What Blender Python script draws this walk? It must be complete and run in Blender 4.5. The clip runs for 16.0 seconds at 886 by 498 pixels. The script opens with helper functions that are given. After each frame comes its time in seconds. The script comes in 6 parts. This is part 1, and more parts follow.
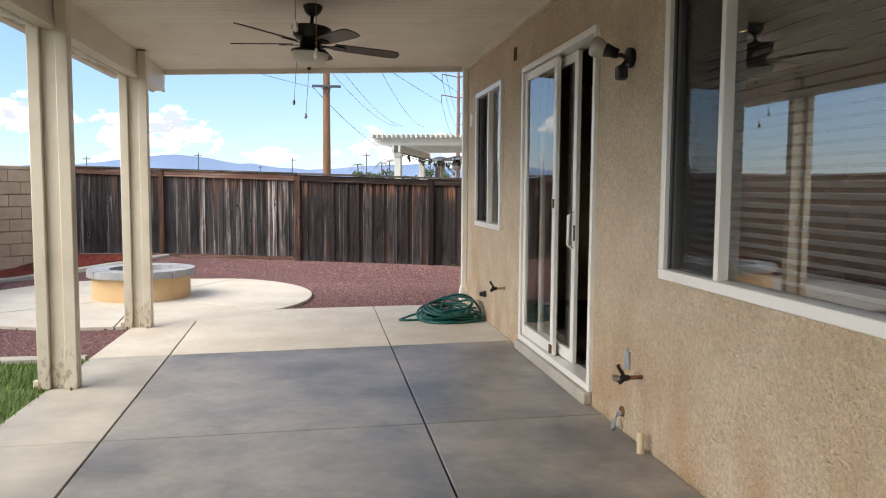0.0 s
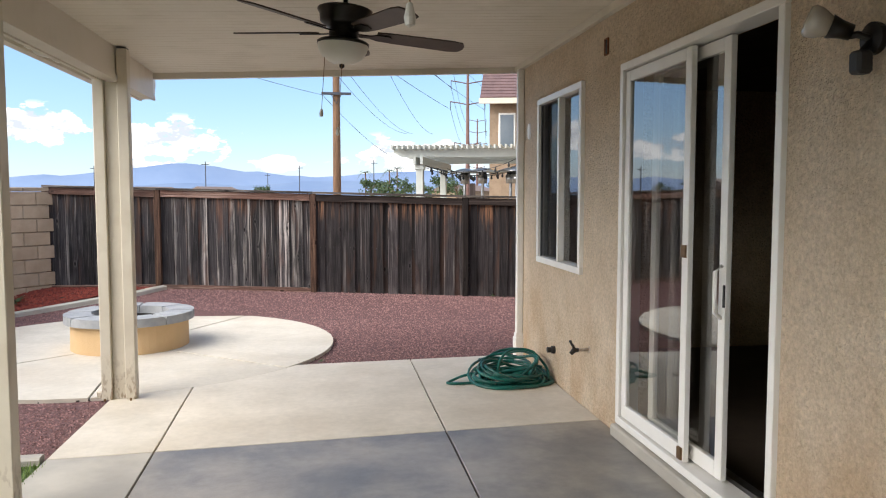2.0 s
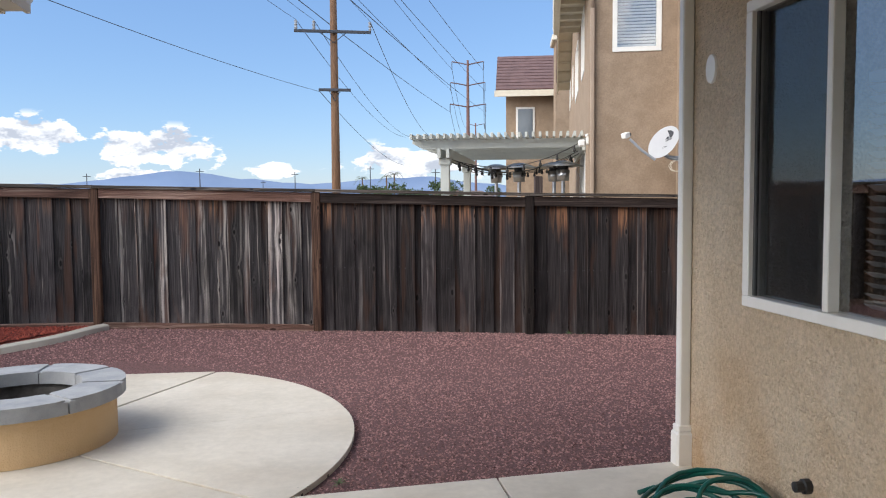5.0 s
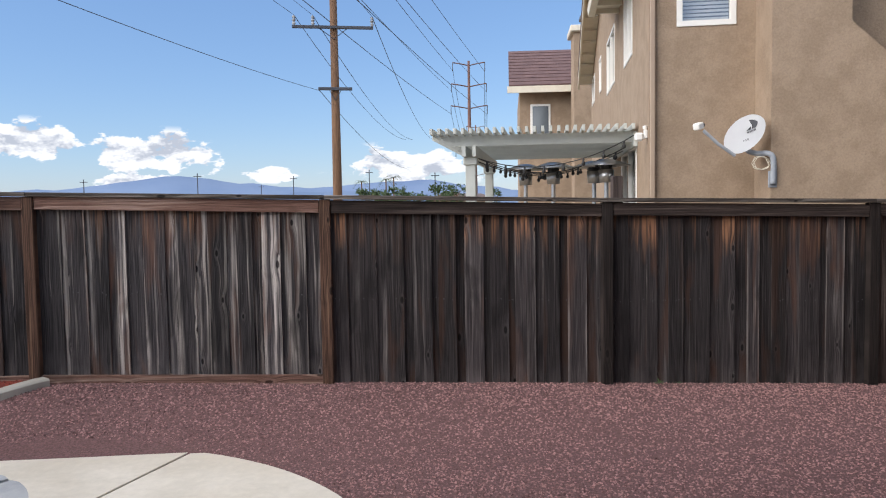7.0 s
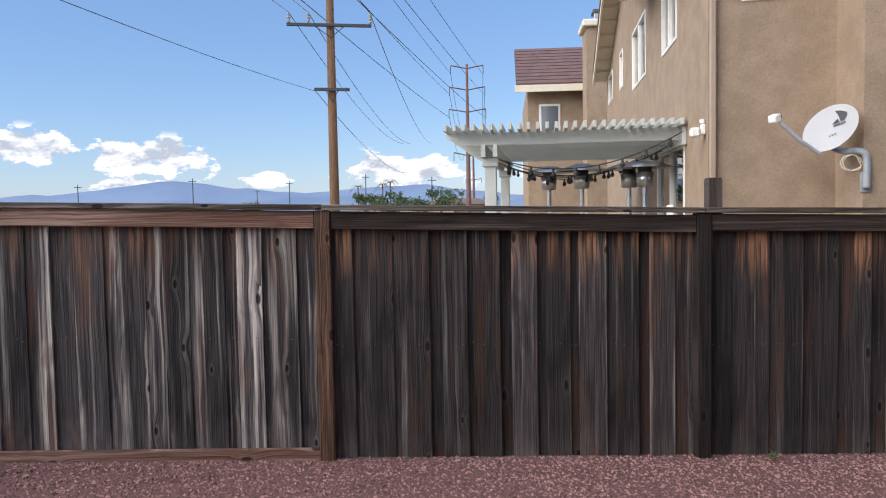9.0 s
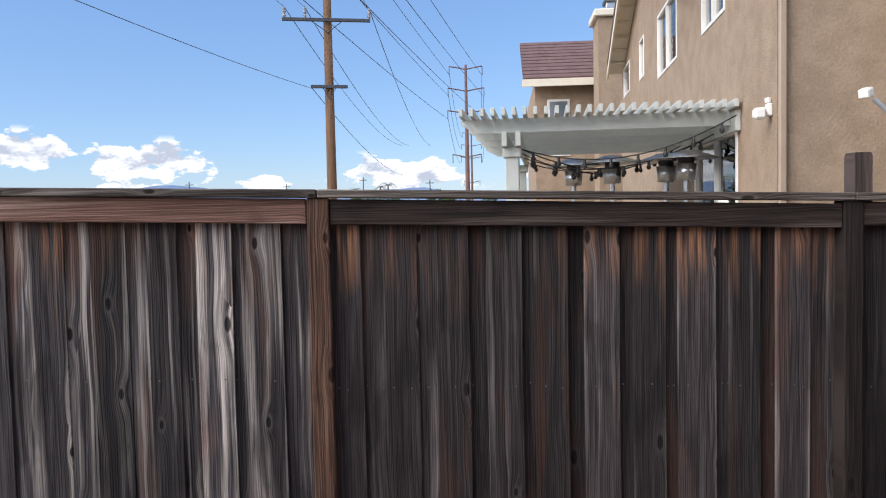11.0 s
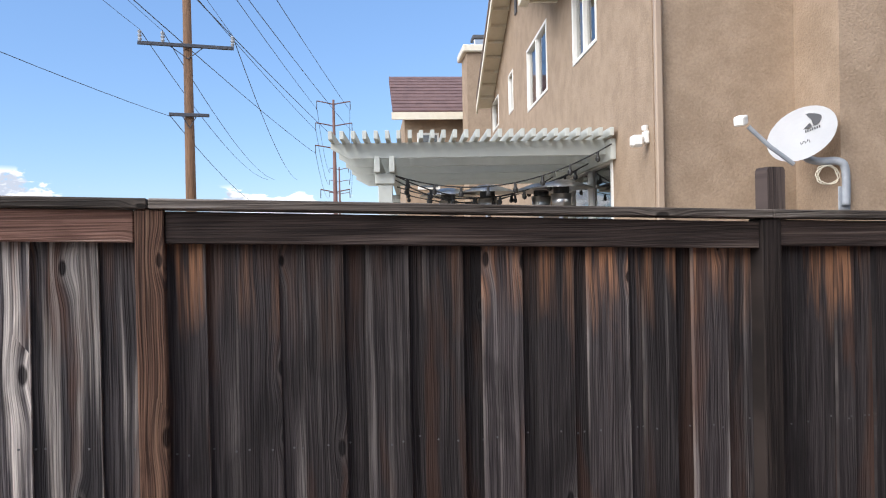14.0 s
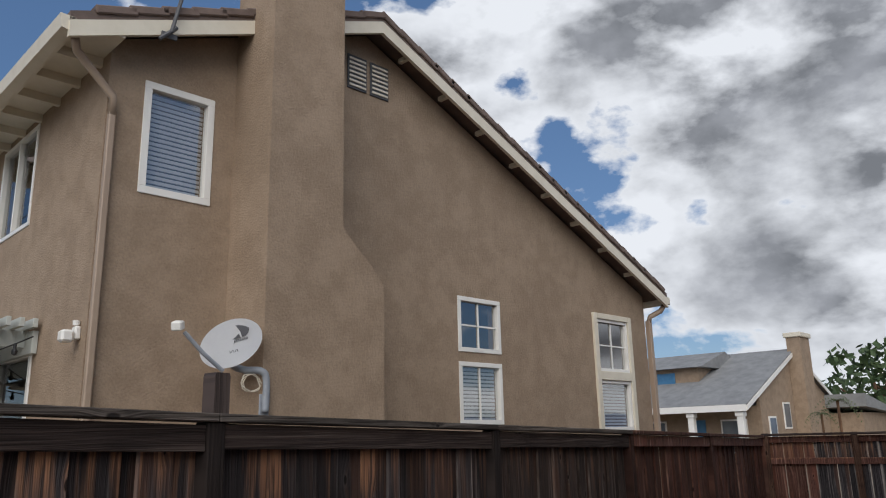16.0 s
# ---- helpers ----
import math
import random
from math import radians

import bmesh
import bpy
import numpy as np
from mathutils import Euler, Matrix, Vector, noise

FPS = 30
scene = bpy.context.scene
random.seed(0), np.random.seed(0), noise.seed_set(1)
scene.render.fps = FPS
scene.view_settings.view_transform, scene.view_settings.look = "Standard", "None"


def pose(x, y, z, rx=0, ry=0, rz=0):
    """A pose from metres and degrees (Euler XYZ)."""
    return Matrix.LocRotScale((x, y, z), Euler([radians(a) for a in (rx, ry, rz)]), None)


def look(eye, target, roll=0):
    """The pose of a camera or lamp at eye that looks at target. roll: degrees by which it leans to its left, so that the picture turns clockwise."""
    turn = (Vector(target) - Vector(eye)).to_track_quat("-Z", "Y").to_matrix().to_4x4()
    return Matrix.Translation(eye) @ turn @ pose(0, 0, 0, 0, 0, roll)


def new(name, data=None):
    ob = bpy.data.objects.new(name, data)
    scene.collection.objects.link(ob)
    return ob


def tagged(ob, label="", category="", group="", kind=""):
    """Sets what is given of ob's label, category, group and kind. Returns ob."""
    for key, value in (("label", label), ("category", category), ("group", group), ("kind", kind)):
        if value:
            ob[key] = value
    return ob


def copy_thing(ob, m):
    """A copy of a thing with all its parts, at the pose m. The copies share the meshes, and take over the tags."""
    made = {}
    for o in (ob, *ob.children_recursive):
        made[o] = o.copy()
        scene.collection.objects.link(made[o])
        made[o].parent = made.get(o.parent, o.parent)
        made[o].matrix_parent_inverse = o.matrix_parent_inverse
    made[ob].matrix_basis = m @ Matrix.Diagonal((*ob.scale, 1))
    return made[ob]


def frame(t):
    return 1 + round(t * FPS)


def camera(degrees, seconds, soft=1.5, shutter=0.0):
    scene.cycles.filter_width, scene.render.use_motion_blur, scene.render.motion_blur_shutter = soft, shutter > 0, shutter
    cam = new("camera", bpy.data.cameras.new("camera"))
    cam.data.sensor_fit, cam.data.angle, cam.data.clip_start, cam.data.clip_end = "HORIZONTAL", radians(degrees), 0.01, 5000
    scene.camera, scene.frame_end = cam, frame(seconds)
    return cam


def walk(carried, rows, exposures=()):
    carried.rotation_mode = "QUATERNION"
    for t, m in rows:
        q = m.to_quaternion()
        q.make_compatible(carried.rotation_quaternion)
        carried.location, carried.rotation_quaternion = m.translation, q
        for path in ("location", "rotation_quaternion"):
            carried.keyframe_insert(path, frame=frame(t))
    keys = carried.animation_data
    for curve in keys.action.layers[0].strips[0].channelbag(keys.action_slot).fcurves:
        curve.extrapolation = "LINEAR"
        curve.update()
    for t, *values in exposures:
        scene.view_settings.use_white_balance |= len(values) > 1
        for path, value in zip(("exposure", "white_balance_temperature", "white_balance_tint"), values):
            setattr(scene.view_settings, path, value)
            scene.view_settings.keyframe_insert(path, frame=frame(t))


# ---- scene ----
cam = camera(60.4, 16.0, soft=1.1)
PATH = [
    (0, (-1.784, 0.136, 1.468), (-1.469, 2.104, 1.309), 0.4),
    (0.5, (-1.782, 0.636, 1.532), (-1.497, 2.61, 1.379), 0.2),
    (1, (-1.857, 1.046, 1.583), (-1.565, 3.019, 1.439), 0.2),
    (1.5, (-1.92, 1.432, 1.641), (-1.627, 3.405, 1.498), -0.1),
    (2, (-1.961, 1.903, 1.672), (-1.664, 3.875, 1.53), -0.0),
    (2.5, (-1.992, 2.448, 1.654), (-1.693, 4.42, 1.511), -0.1),
    (3, (-1.971, 3.02, 1.643), (-1.67, 4.992, 1.501), -0.2),
    (3.5, (-2.039, 3.619, 1.605), (-1.735, 5.591, 1.465), -0.2),
    (4, (-2.081, 4.189, 1.579), (-1.774, 6.161, 1.444), -0.2),
    (6.5, (-2.172, 6.985, 1.620), (-1.866, 8.958, 1.499), -0.9),
    (7, (-2.209, 7.440, 1.638), (-1.899, 9.412, 1.519), -0.9),
    (7.5, (-2.209, 7.873, 1.661), (-1.895, 9.845, 1.545), -1.0),
    (8, (-2.209, 8.335, 1.669), (-1.891, 10.306, 1.556), -0.9),
    (8.5, (-2.252, 8.735, 1.687), (-1.933, 10.706, 1.576), -0.9),
    (9, (-2.213, 9.112, 1.687), (-1.893, 11.083, 1.58), -1.0),
    (9.5, (-2.226, 9.446, 1.67), (-1.904, 11.418, 1.567), -1.0),
    (12, (-2.188, 10.944, 1.593), (-1.86, 12.914, 1.499), -1.3),
    (12.5, (-2.189, 11.043, 1.579), (-1.857, 13.013, 1.491), -1.1),
    (13, (-2.199, 11.088, 1.577), (-1.865, 13.058, 1.492), -1.1),
    (13.5, (-2.172, 11.112, 1.576), (-1.739, 13.063, 1.492), -1.0),
    (14, (-2.114, 11.045, 1.553), (-1.452, 12.932, 1.541), -1.2),
    (14.5, (-2.143, 11.033, 1.540), (-1.193, 12.793, 1.577), -0.8),
    (15, (-2.167, 11.040, 1.519), (-0.874, 12.563, 1.615), -0.8),
    (15.5, (-2.234, 11.015, 1.537), (-0.647, 12.201, 1.814), -0.8),
    (16, (-2.271, 11.086, 1.546), (-0.565, 12.012, 2.027), -1.3),
]
EXPOSURES = [(0, 0.8, 6600, 10), (1.0, 0.78, 6550, 10), (2.0, 0.8, 6450, 10), (3.0, 0.75, 6300, 10), (4.0, 0.55, 6200, 10), (6.5, 0.22, 6250, 11), (9.5, 0.27, 6200, 12), (12.0, 0.35, 6080, 12), (13.5, 0.45, 6050, 12), (14.0, 0.5, 6150, 11), (14.5, 0.55, 6250, 10), (15.0, 0.85, 6400, 10), (15.4, 0.66, 6400, 10), (15.7, 0.12, 6250, 10), (16, -0.72, 6200, 10)]
walk(cam, [(t, look(eye, target, roll)) for t, eye, target, roll in PATH], EXPOSURES)

# ---- world and sun ----
SUN_AZ, SUN_EL = 250.0, 36.0
world = bpy.data.worlds.new("sky")
scene.world = world
world.use_nodes = True
wn, wl = world.node_tree.nodes, world.node_tree.links
wn.clear()


def wnode(kind, **props):
    n = wn.new(kind)
    for k, v in props.items():
        n.inputs[k].default_value = v
    return n


sky = wn.new("ShaderNodeTexSky")
sky.sky_type, sky.sun_disc = "NISHITA", False
sky.sun_elevation, sky.sun_rotation = radians(SUN_EL), radians(SUN_AZ)
sky.air_density, sky.dust_density, sky.ozone_density = 1.0, 0.25, 2.6
coord = wn.new("ShaderNodeTexCoord")
sep = wn.new("ShaderNodeSeparateXYZ")
wl.new(coord.outputs["Generated"], sep.inputs[0])


def wmath(op, a, b=None, clamp=False):
    n = wn.new("ShaderNodeMath")
    n.operation, n.use_clamp = op, clamp
    for i, v in enumerate((a, b)):
        if v is None:
            continue
        if isinstance(v, (int, float)):
            n.inputs[i].default_value = v
        else:
            wl.new(v, n.inputs[i])
    return n.outputs[0]


def wmapped(value, a, b, c, d):
    n = wn.new("ShaderNodeMapRange")
    wl.new(value, n.inputs[0])
    for i, v in enumerate((a, b, c, d)):
        n.inputs[i + 1].default_value = v
    return n.outputs[0]


def wnoise(vector, scale, detail, rough, warp=0.0):
    n = wn.new("ShaderNodeTexNoise")
    wl.new(vector, n.inputs["Vector"])
    n.inputs["Scale"].default_value, n.inputs["Detail"].default_value = scale, detail
    n.inputs["Roughness"].default_value, n.inputs["Distortion"].default_value = rough, warp
    return n.outputs["Fac"]


# scattered cumulus low in the north, heavier broken cloud towards the east
def stretched(scale_z):
    n = wn.new("ShaderNodeVectorMath")
    n.operation = "MULTIPLY"
    wl.new(coord.outputs["Generated"], n.inputs[0])
    n.inputs[1].default_value = (1, 1, scale_z)
    return n.outputs[0]


low_noise = wnoise(stretched(2.0), 21.0, 8.0, 0.60, 0.1)
lifted = wn.new("ShaderNodeVectorMath")
lifted.operation = "ADD"
wl.new(stretched(2.0), lifted.inputs[0])
lifted.inputs[1].default_value = (0, 0, 0.022)
low_above = wnoise(lifted.outputs[0], 21.0, 4.0, 0.60, 0.1)
bearing = wmath("ARCTAN2", sep.outputs[0], sep.outputs[1])


def bank(at, height, wide, tall):
    """A bank of cumulus: how near a direction is to its middle."""
    p = wmath("DIVIDE", wmath("SUBTRACT", bearing, radians(at)), radians(wide))
    q = wmath("DIVIDE", wmath("SUBTRACT", sep.outputs[2], height), tall)
    return wmath("EXPONENT", wmath("MULTIPLY", wmath("ADD", wmath("MULTIPLY", p, p), wmath("MULTIPLY", q, q)), -1.0))


banks = bank(-11.2, 0.066, 5.6, 0.023)
for spec in ((-19.5, 0.076, 2.8, 0.022), (6.8, 0.050, 5.2, 0.023), (-3.6, 0.042, 2.2, 0.010), (-24.0, 0.058, 3.0, 0.018), (-13.0, 0.034, 3.0, 0.008), (-60.0, 0.05, 14.0, 0.016), (20.0, 0.05, 6.0, 0.018)):
    banks = wmath("MAXIMUM", banks, bank(*spec))
low_mask = wmapped(wmath("ADD", low_noise, wmath("MULTIPLY", banks, 0.36)), 0.66, 0.70, 0.0, 1.0)
low_mask = wmath("MULTIPLY", low_mask, wmapped(banks, 0.10, 0.25, 0.0, 1.0))
big_noise = wnoise(stretched(1.7), 4.2, 9.0, 0.53, 0.05)
cover = wmapped(sep.outputs[0], 0.42, 0.8, -0.20, 0.065)
cover = wmath("ADD", cover, wmapped(sep.outputs[1], 0.25, -0.35, 0.0, 0.16))
big_puff = wmath("ADD", big_noise, cover)
big_mask = wmapped(big_puff, 0.50, 0.545, 0.0, 1.0)
relief = wnoise(stretched(1.9), 5.0, 8.0, 0.52, 0.1)
fine = wnoise(stretched(1.4), 11.0, 7.0, 0.52, 0.1)


def wmix(fac, one, two):
    n = wn.new("ShaderNodeMixRGB")
    for i, v in enumerate((fac, one, two)):
        if isinstance(v, tuple):
            n.inputs[i].default_value = (*v, 1)
        elif isinstance(v, float):
            n.inputs[i].default_value = v
        else:
            wl.new(v, n.inputs[i])
    return n.outputs[0]


blue = wmix(0.35, sky.outputs[0], (1.7, 3.3, 6.6))
heavy = wmix(wmath("MULTIPLY", wmapped(big_puff, 0.515, 0.70, 0.0, 1.0), wmapped(relief, 0.43, 0.56, 0.0, 1.0)), (11.5, 11.6, 11.8), wmix(wmapped(fine, 0.36, 0.64, 0.0, 1.0), (2.7, 2.8, 3.0), (4.8, 4.9, 5.2)))
small = wmix(wmapped(wmath("SUBTRACT", low_above, low_noise), -0.02, 0.11, 0.0, 0.9), (7.4, 7.45, 7.5), (3.7, 4.0, 4.6))
toward = wn.new("ShaderNodeVectorMath")
toward.operation = "DOT_PRODUCT"
wl.new(coord.outputs["Generated"], toward.inputs[0])
toward.inputs[1].default_value = (math.sin(radians(SUN_AZ)) * math.cos(radians(SUN_EL)), math.cos(radians(SUN_AZ)) * math.cos(radians(SUN_EL)), math.sin(radians(SUN_EL)))
blue = wmix(wmapped(toward.outputs["Value"], 0.25, 0.95, 0.0, 0.7), blue, (9.5, 10.0, 10.8))
layered = wmix(low_mask, blue, small)
layered = wmix(big_mask, layered, heavy)
back = wn.new("ShaderNodeBackground")
wl.new(layered, back.inputs[0])
back.inputs[1].default_value = 0.12
wl.new(back.outputs[0], wn.new("ShaderNodeOutputWorld").inputs[0])

sun = new("sun", bpy.data.lights.new("sun", "SUN"))
sun.data.energy, sun.data.angle, sun.data.color = 3.8, radians(60), (1.0, 0.93, 0.84)
az, el = radians(SUN_AZ), radians(SUN_EL)
sun.matrix_world = look((0, 0, 30), (-math.sin(az) * math.cos(el), -math.cos(az) * math.cos(el), 30 - math.sin(el)))

# ---- materials ----
def mat(name, c1, c2, scale=8.0, rough=0.8, bump=0.2, bump_scale=60.0, c3=None, scale3=1.2, metal=0.0,
        stretch=(1, 1, 1), local=False, per_piece=0.0, spec=0.5, coat=0.0, band=(0.35, 0.65), depth=0.01, amount3=0.6, speck=0.0, speck_scale=70.0):
    """Two-scale mottled surface with fine relief; local: pattern moves with the piece."""
    m = bpy.data.materials.new(name)
    m.use_nodes = True
    n, l = m.node_tree.nodes, m.node_tree.links
    b = n["Principled BSDF"]
    tc = n.new("ShaderNodeTexCoord")
    mp = n.new("ShaderNodeMapping")
    mp.inputs["Scale"].default_value = stretch
    if local:
        info = n.new("ShaderNodeObjectInfo")
        add = n.new("ShaderNodeVectorMath")
        mul = n.new("ShaderNodeVectorMath")
        mul.operation = "SCALE"
        mul.inputs[0].default_value = (31.0, 17.0, 23.0)
        l.new(info.outputs["Random"], mul.inputs["Scale"])
        l.new(tc.outputs["Object"], add.inputs[0])
        l.new(mul.outputs[0], add.inputs[1])
        l.new(add.outputs[0], mp.inputs[0])
    else:
        geo = n.new("ShaderNodeNewGeometry")
        l.new(geo.outputs["Position"], mp.inputs[0])

    def nz(s, d=6.0, r=0.6):
        t = n.new("ShaderNodeTexNoise")
        l.new(mp.outputs[0], t.inputs["Vector"])
        t.inputs["Scale"].default_value, t.inputs["Detail"].default_value, t.inputs["Roughness"].default_value = s, d, r
        return t.outputs["Fac"]

    def ramp(f, a, z):
        r = n.new("ShaderNodeMapRange")
        l.new(f, r.inputs[0])
        r.inputs[1].default_value, r.inputs[2].default_value = a, z
        return r.outputs[0]

    mix = n.new("ShaderNodeMixRGB")
    l.new(ramp(nz(scale), *band), mix.inputs[0])
    mix.inputs[1].default_value, mix.inputs[2].default_value = (*c1, 1), (*c2, 1)
    out = mix.outputs[0]
    if c3:
        m3 = n.new("ShaderNodeMixRGB")
        f = n.new("ShaderNodeMath")
        f.operation = "MULTIPLY"
        f.inputs[1].default_value = amount3
        l.new(ramp(nz(scale3, 4.0, 0.55), 0.5, 0.72), f.inputs[0])
        l.new(f.outputs[0], m3.inputs[0])
        l.new(out, m3.inputs[1])
        m3.inputs[2].default_value = (*c3, 1)
        out = m3.outputs[0]
    if speck:
        sp = n.new("ShaderNodeHueSaturation")
        l.new(out, sp.inputs["Color"])
        sr = n.new("ShaderNodeMapRange")
        l.new(nz(speck_scale, 4.0, 0.65), sr.inputs[0])
        sr.inputs[1].default_value, sr.inputs[2].default_value = 0.3, 0.7
        sr.inputs[3].default_value, sr.inputs[4].default_value = 1 - speck, 1 + speck
        l.new(sr.outputs[0], sp.inputs["Value"])
        out = sp.outputs[0]
    if per_piece:
        info2 = n.new("ShaderNodeObjectInfo")
        hsv = n.new("ShaderNodeHueSaturation")
        r = n.new("ShaderNodeMapRange")
        l.new(info2.outputs["Random"], r.inputs[0])
        r.inputs[3].default_value, r.inputs[4].default_value = 1 - per_piece, 1 + per_piece
        l.new(r.outputs[0], hsv.inputs["Value"])
        l.new(out, hsv.inputs["Color"])
        out = hsv.outputs[0]
    l.new(out, b.inputs["Base Color"])
    b.inputs["Roughness"].default_value, b.inputs["Metallic"].default_value = rough, metal
    b.inputs["Specular IOR Level"].default_value = spec
    b.inputs["Coat Weight"].default_value = coat
    if bump:
        bp = n.new("ShaderNodeBump")
        bp.inputs["Strength"].default_value, bp.inputs["Distance"].default_value = bump, depth
        l.new(nz(bump_scale, 3.0), bp.inputs["Height"])
        l.new(bp.outputs[0], b.inputs["Normal"])
    return m


STUCCO = mat("cream_stucco", (0.60, 0.48, 0.34), (0.68, 0.56, 0.42), 3.0, 0.92, 1.0, 48.0, (0.54, 0.40, 0.25), 0.55, depth=0.04, amount3=0.45, speck=0.19, speck_scale=50.0)
TAN = mat("tan_stucco", (0.285, 0.208, 0.142), (0.345, 0.255, 0.178), 3.2, 0.93, 0.7, 42.0, (0.25, 0.18, 0.123), 0.55, depth=0.016, band=(0.40, 0.60), speck=0.11, speck_scale=40.0)
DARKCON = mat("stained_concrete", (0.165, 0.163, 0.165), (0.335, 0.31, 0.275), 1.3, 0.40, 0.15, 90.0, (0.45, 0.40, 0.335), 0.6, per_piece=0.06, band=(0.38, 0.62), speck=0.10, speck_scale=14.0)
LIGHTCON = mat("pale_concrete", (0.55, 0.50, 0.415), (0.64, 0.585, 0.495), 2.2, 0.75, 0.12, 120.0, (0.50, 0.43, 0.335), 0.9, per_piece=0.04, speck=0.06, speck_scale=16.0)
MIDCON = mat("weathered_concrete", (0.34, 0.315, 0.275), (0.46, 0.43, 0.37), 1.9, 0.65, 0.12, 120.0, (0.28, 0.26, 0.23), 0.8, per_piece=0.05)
JOINT = mat("joint_dirt", (0.02, 0.018, 0.016), (0.05, 0.043, 0.036), 30.0, 0.95)
COVER = mat("almond_aluminium", (0.64, 0.59, 0.50), (0.68, 0.63, 0.54), 1.5, 0.38, 0.04, 20.0, (0.50, 0.45, 0.36), 2.0)
VINYL = mat("white_vinyl", (0.78, 0.76, 0.71), (0.82, 0.80, 0.76), 5.0, 0.35, 0.02, 50.0)
CREAMTRIM = mat("cream_trim", (0.66, 0.60, 0.48), (0.72, 0.66, 0.54), 5.0, 0.5, 0.05, 50.0)
DARKGREY = mat("dark_grey", (0.06, 0.06, 0.065), (0.09, 0.09, 0.095), 9.0, 0.5, 0.05, 80.0)
BRONZE = mat("dark_bronze", (0.012, 0.010, 0.009), (0.025, 0.02, 0.017), 12.0, 0.35, 0.03, 60.0, metal=0.4)
BLADE = mat("dark_walnut_blade", (0.035, 0.022, 0.016), (0.06, 0.038, 0.027), 6.0, 0.45, 0.05, 40.0, stretch=(1, 1, 1))
STEEL = mat("brushed_steel", (0.45, 0.45, 0.46), (0.6, 0.6, 0.6), 10.0, 0.3, 0.02, 60.0, metal=1.0)
GALV = mat("grey_painted_pipe", (0.25, 0.27, 0.30), (0.33, 0.35, 0.38), 8.0, 0.5, 0.05, 60.0)
DISHGREY = mat("pale_grey_enamel", (0.66, 0.67, 0.69), (0.71, 0.72, 0.73), 3.0, 0.6, 0.02, 60.0)
RUBBER = mat("green_rubber", (0.004, 0.062, 0.050), (0.008, 0.12, 0.095), 5.0, 0.32, 0.05, 90.0)
BLACK = mat("black_plastic", (0.012, 0.012, 0.013), (0.025, 0.025, 0.026), 10.0, 0.5, 0.05, 80.0)
BRASS = mat("tarnished_brass", (0.16, 0.09, 0.04), (0.26, 0.16, 0.08), 25.0, 0.5, 0.1, 80.0, metal=0.7)
PALEPIPE = mat("painted_pipe", (0.40, 0.33, 0.26), (0.52, 0.44, 0.36), 20.0, 0.6, 0.1, 80.0, (0.25, 0.13, 0.07), 9.0)
RUSTPIPE = mat("rusty_pipe", (0.17, 0.07, 0.03), (0.27, 0.12, 0.055), 25.0, 0.8, 0.2, 80.0)
PVC = mat("yellowed_pvc", (0.62, 0.5, 0.33), (0.68, 0.57, 0.4), 9.0, 0.5, 0.05, 60.0)
CAPSTONE = mat("blue_grey_capstone", (0.27, 0.28, 0.29), (0.36, 0.365, 0.37), 6.0, 0.85, 0.4, 90.0, per_piece=0.06)
PITWALL = mat("peach_stucco", (0.62, 0.42, 0.22), (0.68, 0.48, 0.27), 4.0, 0.92, 0.5, 80.0, (0.55, 0.36, 0.18), 2.0)
SOOT = mat("sooty_stone", (0.05, 0.045, 0.04), (0.12, 0.11, 0.10), 8.0, 0.95, 0.4, 60.0)
BLOCK = mat("tan_block", (0.36, 0.27, 0.19), (0.43, 0.33, 0.24), 5.0, 0.95, 0.6, 70.0, (0.30, 0.22, 0.15), 0.8, per_piece=0.05)
# maroon bed, darker than its chips to paint the shade in the gaps
GRAVELBED = mat("gap_shaded_grit", (0.080, 0.040, 0.039), (0.175, 0.090, 0.086), 60.0, 0.95, 0.8, 90.0)
MULCHBED = mat("red_mulch_bed", (0.10, 0.018, 0.012), (0.2, 0.035, 0.02), 40.0, 0.95, 0.8, 60.0)
SOIL = mat("dry_soil", (0.17, 0.13, 0.09), (0.25, 0.2, 0.14), 0.3, 0.95, 0.4, 8.0, (0.12, 0.14, 0.06), 0.05)
ROOFTILE = mat("brown_roof_tile", (0.13, 0.095, 0.08), (0.2, 0.145, 0.12), 3.0, 0.85, 0.3, 50.0)
REDROOF = mat("maroon_roof_tile", (0.115, 0.068, 0.064), (0.165, 0.098, 0.092), 3.0, 0.85, 0.3, 50.0)
GREYROOF = mat("grey_shingle", (0.2, 0.2, 0.2), (0.27, 0.27, 0.265), 2.0, 0.9, 0.3, 50.0)
POLEWOOD = mat("treated_pole_wood", (0.105, 0.055, 0.028), (0.175, 0.095, 0.05), 3.0, 0.9, 0.4, 30.0, (0.055, 0.036, 0.024), 1.0, stretch=(6, 6, 0.6))
RUSTPOLE = mat("weathering_steel", (0.11, 0.055, 0.045), (0.16, 0.085, 0.07), 1.0, 0.8)
WIRE = mat("wire", (0.05, 0.055, 0.07), (0.06, 0.065, 0.08), 1.0, 0.7, 0)
# aerial haze is painted into the blue base colour of the far hills
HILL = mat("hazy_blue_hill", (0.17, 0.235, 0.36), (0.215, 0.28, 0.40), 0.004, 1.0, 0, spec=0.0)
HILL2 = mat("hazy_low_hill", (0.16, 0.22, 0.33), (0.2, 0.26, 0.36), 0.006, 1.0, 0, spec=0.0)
LEAF = mat("dark_foliage", (0.03, 0.055, 0.018), (0.07, 0.11, 0.035), 3.0, 0.7, 0)
PALMLEAF = mat("palm_foliage", (0.06, 0.09, 0.03), (0.12, 0.15, 0.06), 3.0, 0.6, 0)
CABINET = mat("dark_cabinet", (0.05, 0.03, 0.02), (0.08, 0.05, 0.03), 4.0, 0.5)
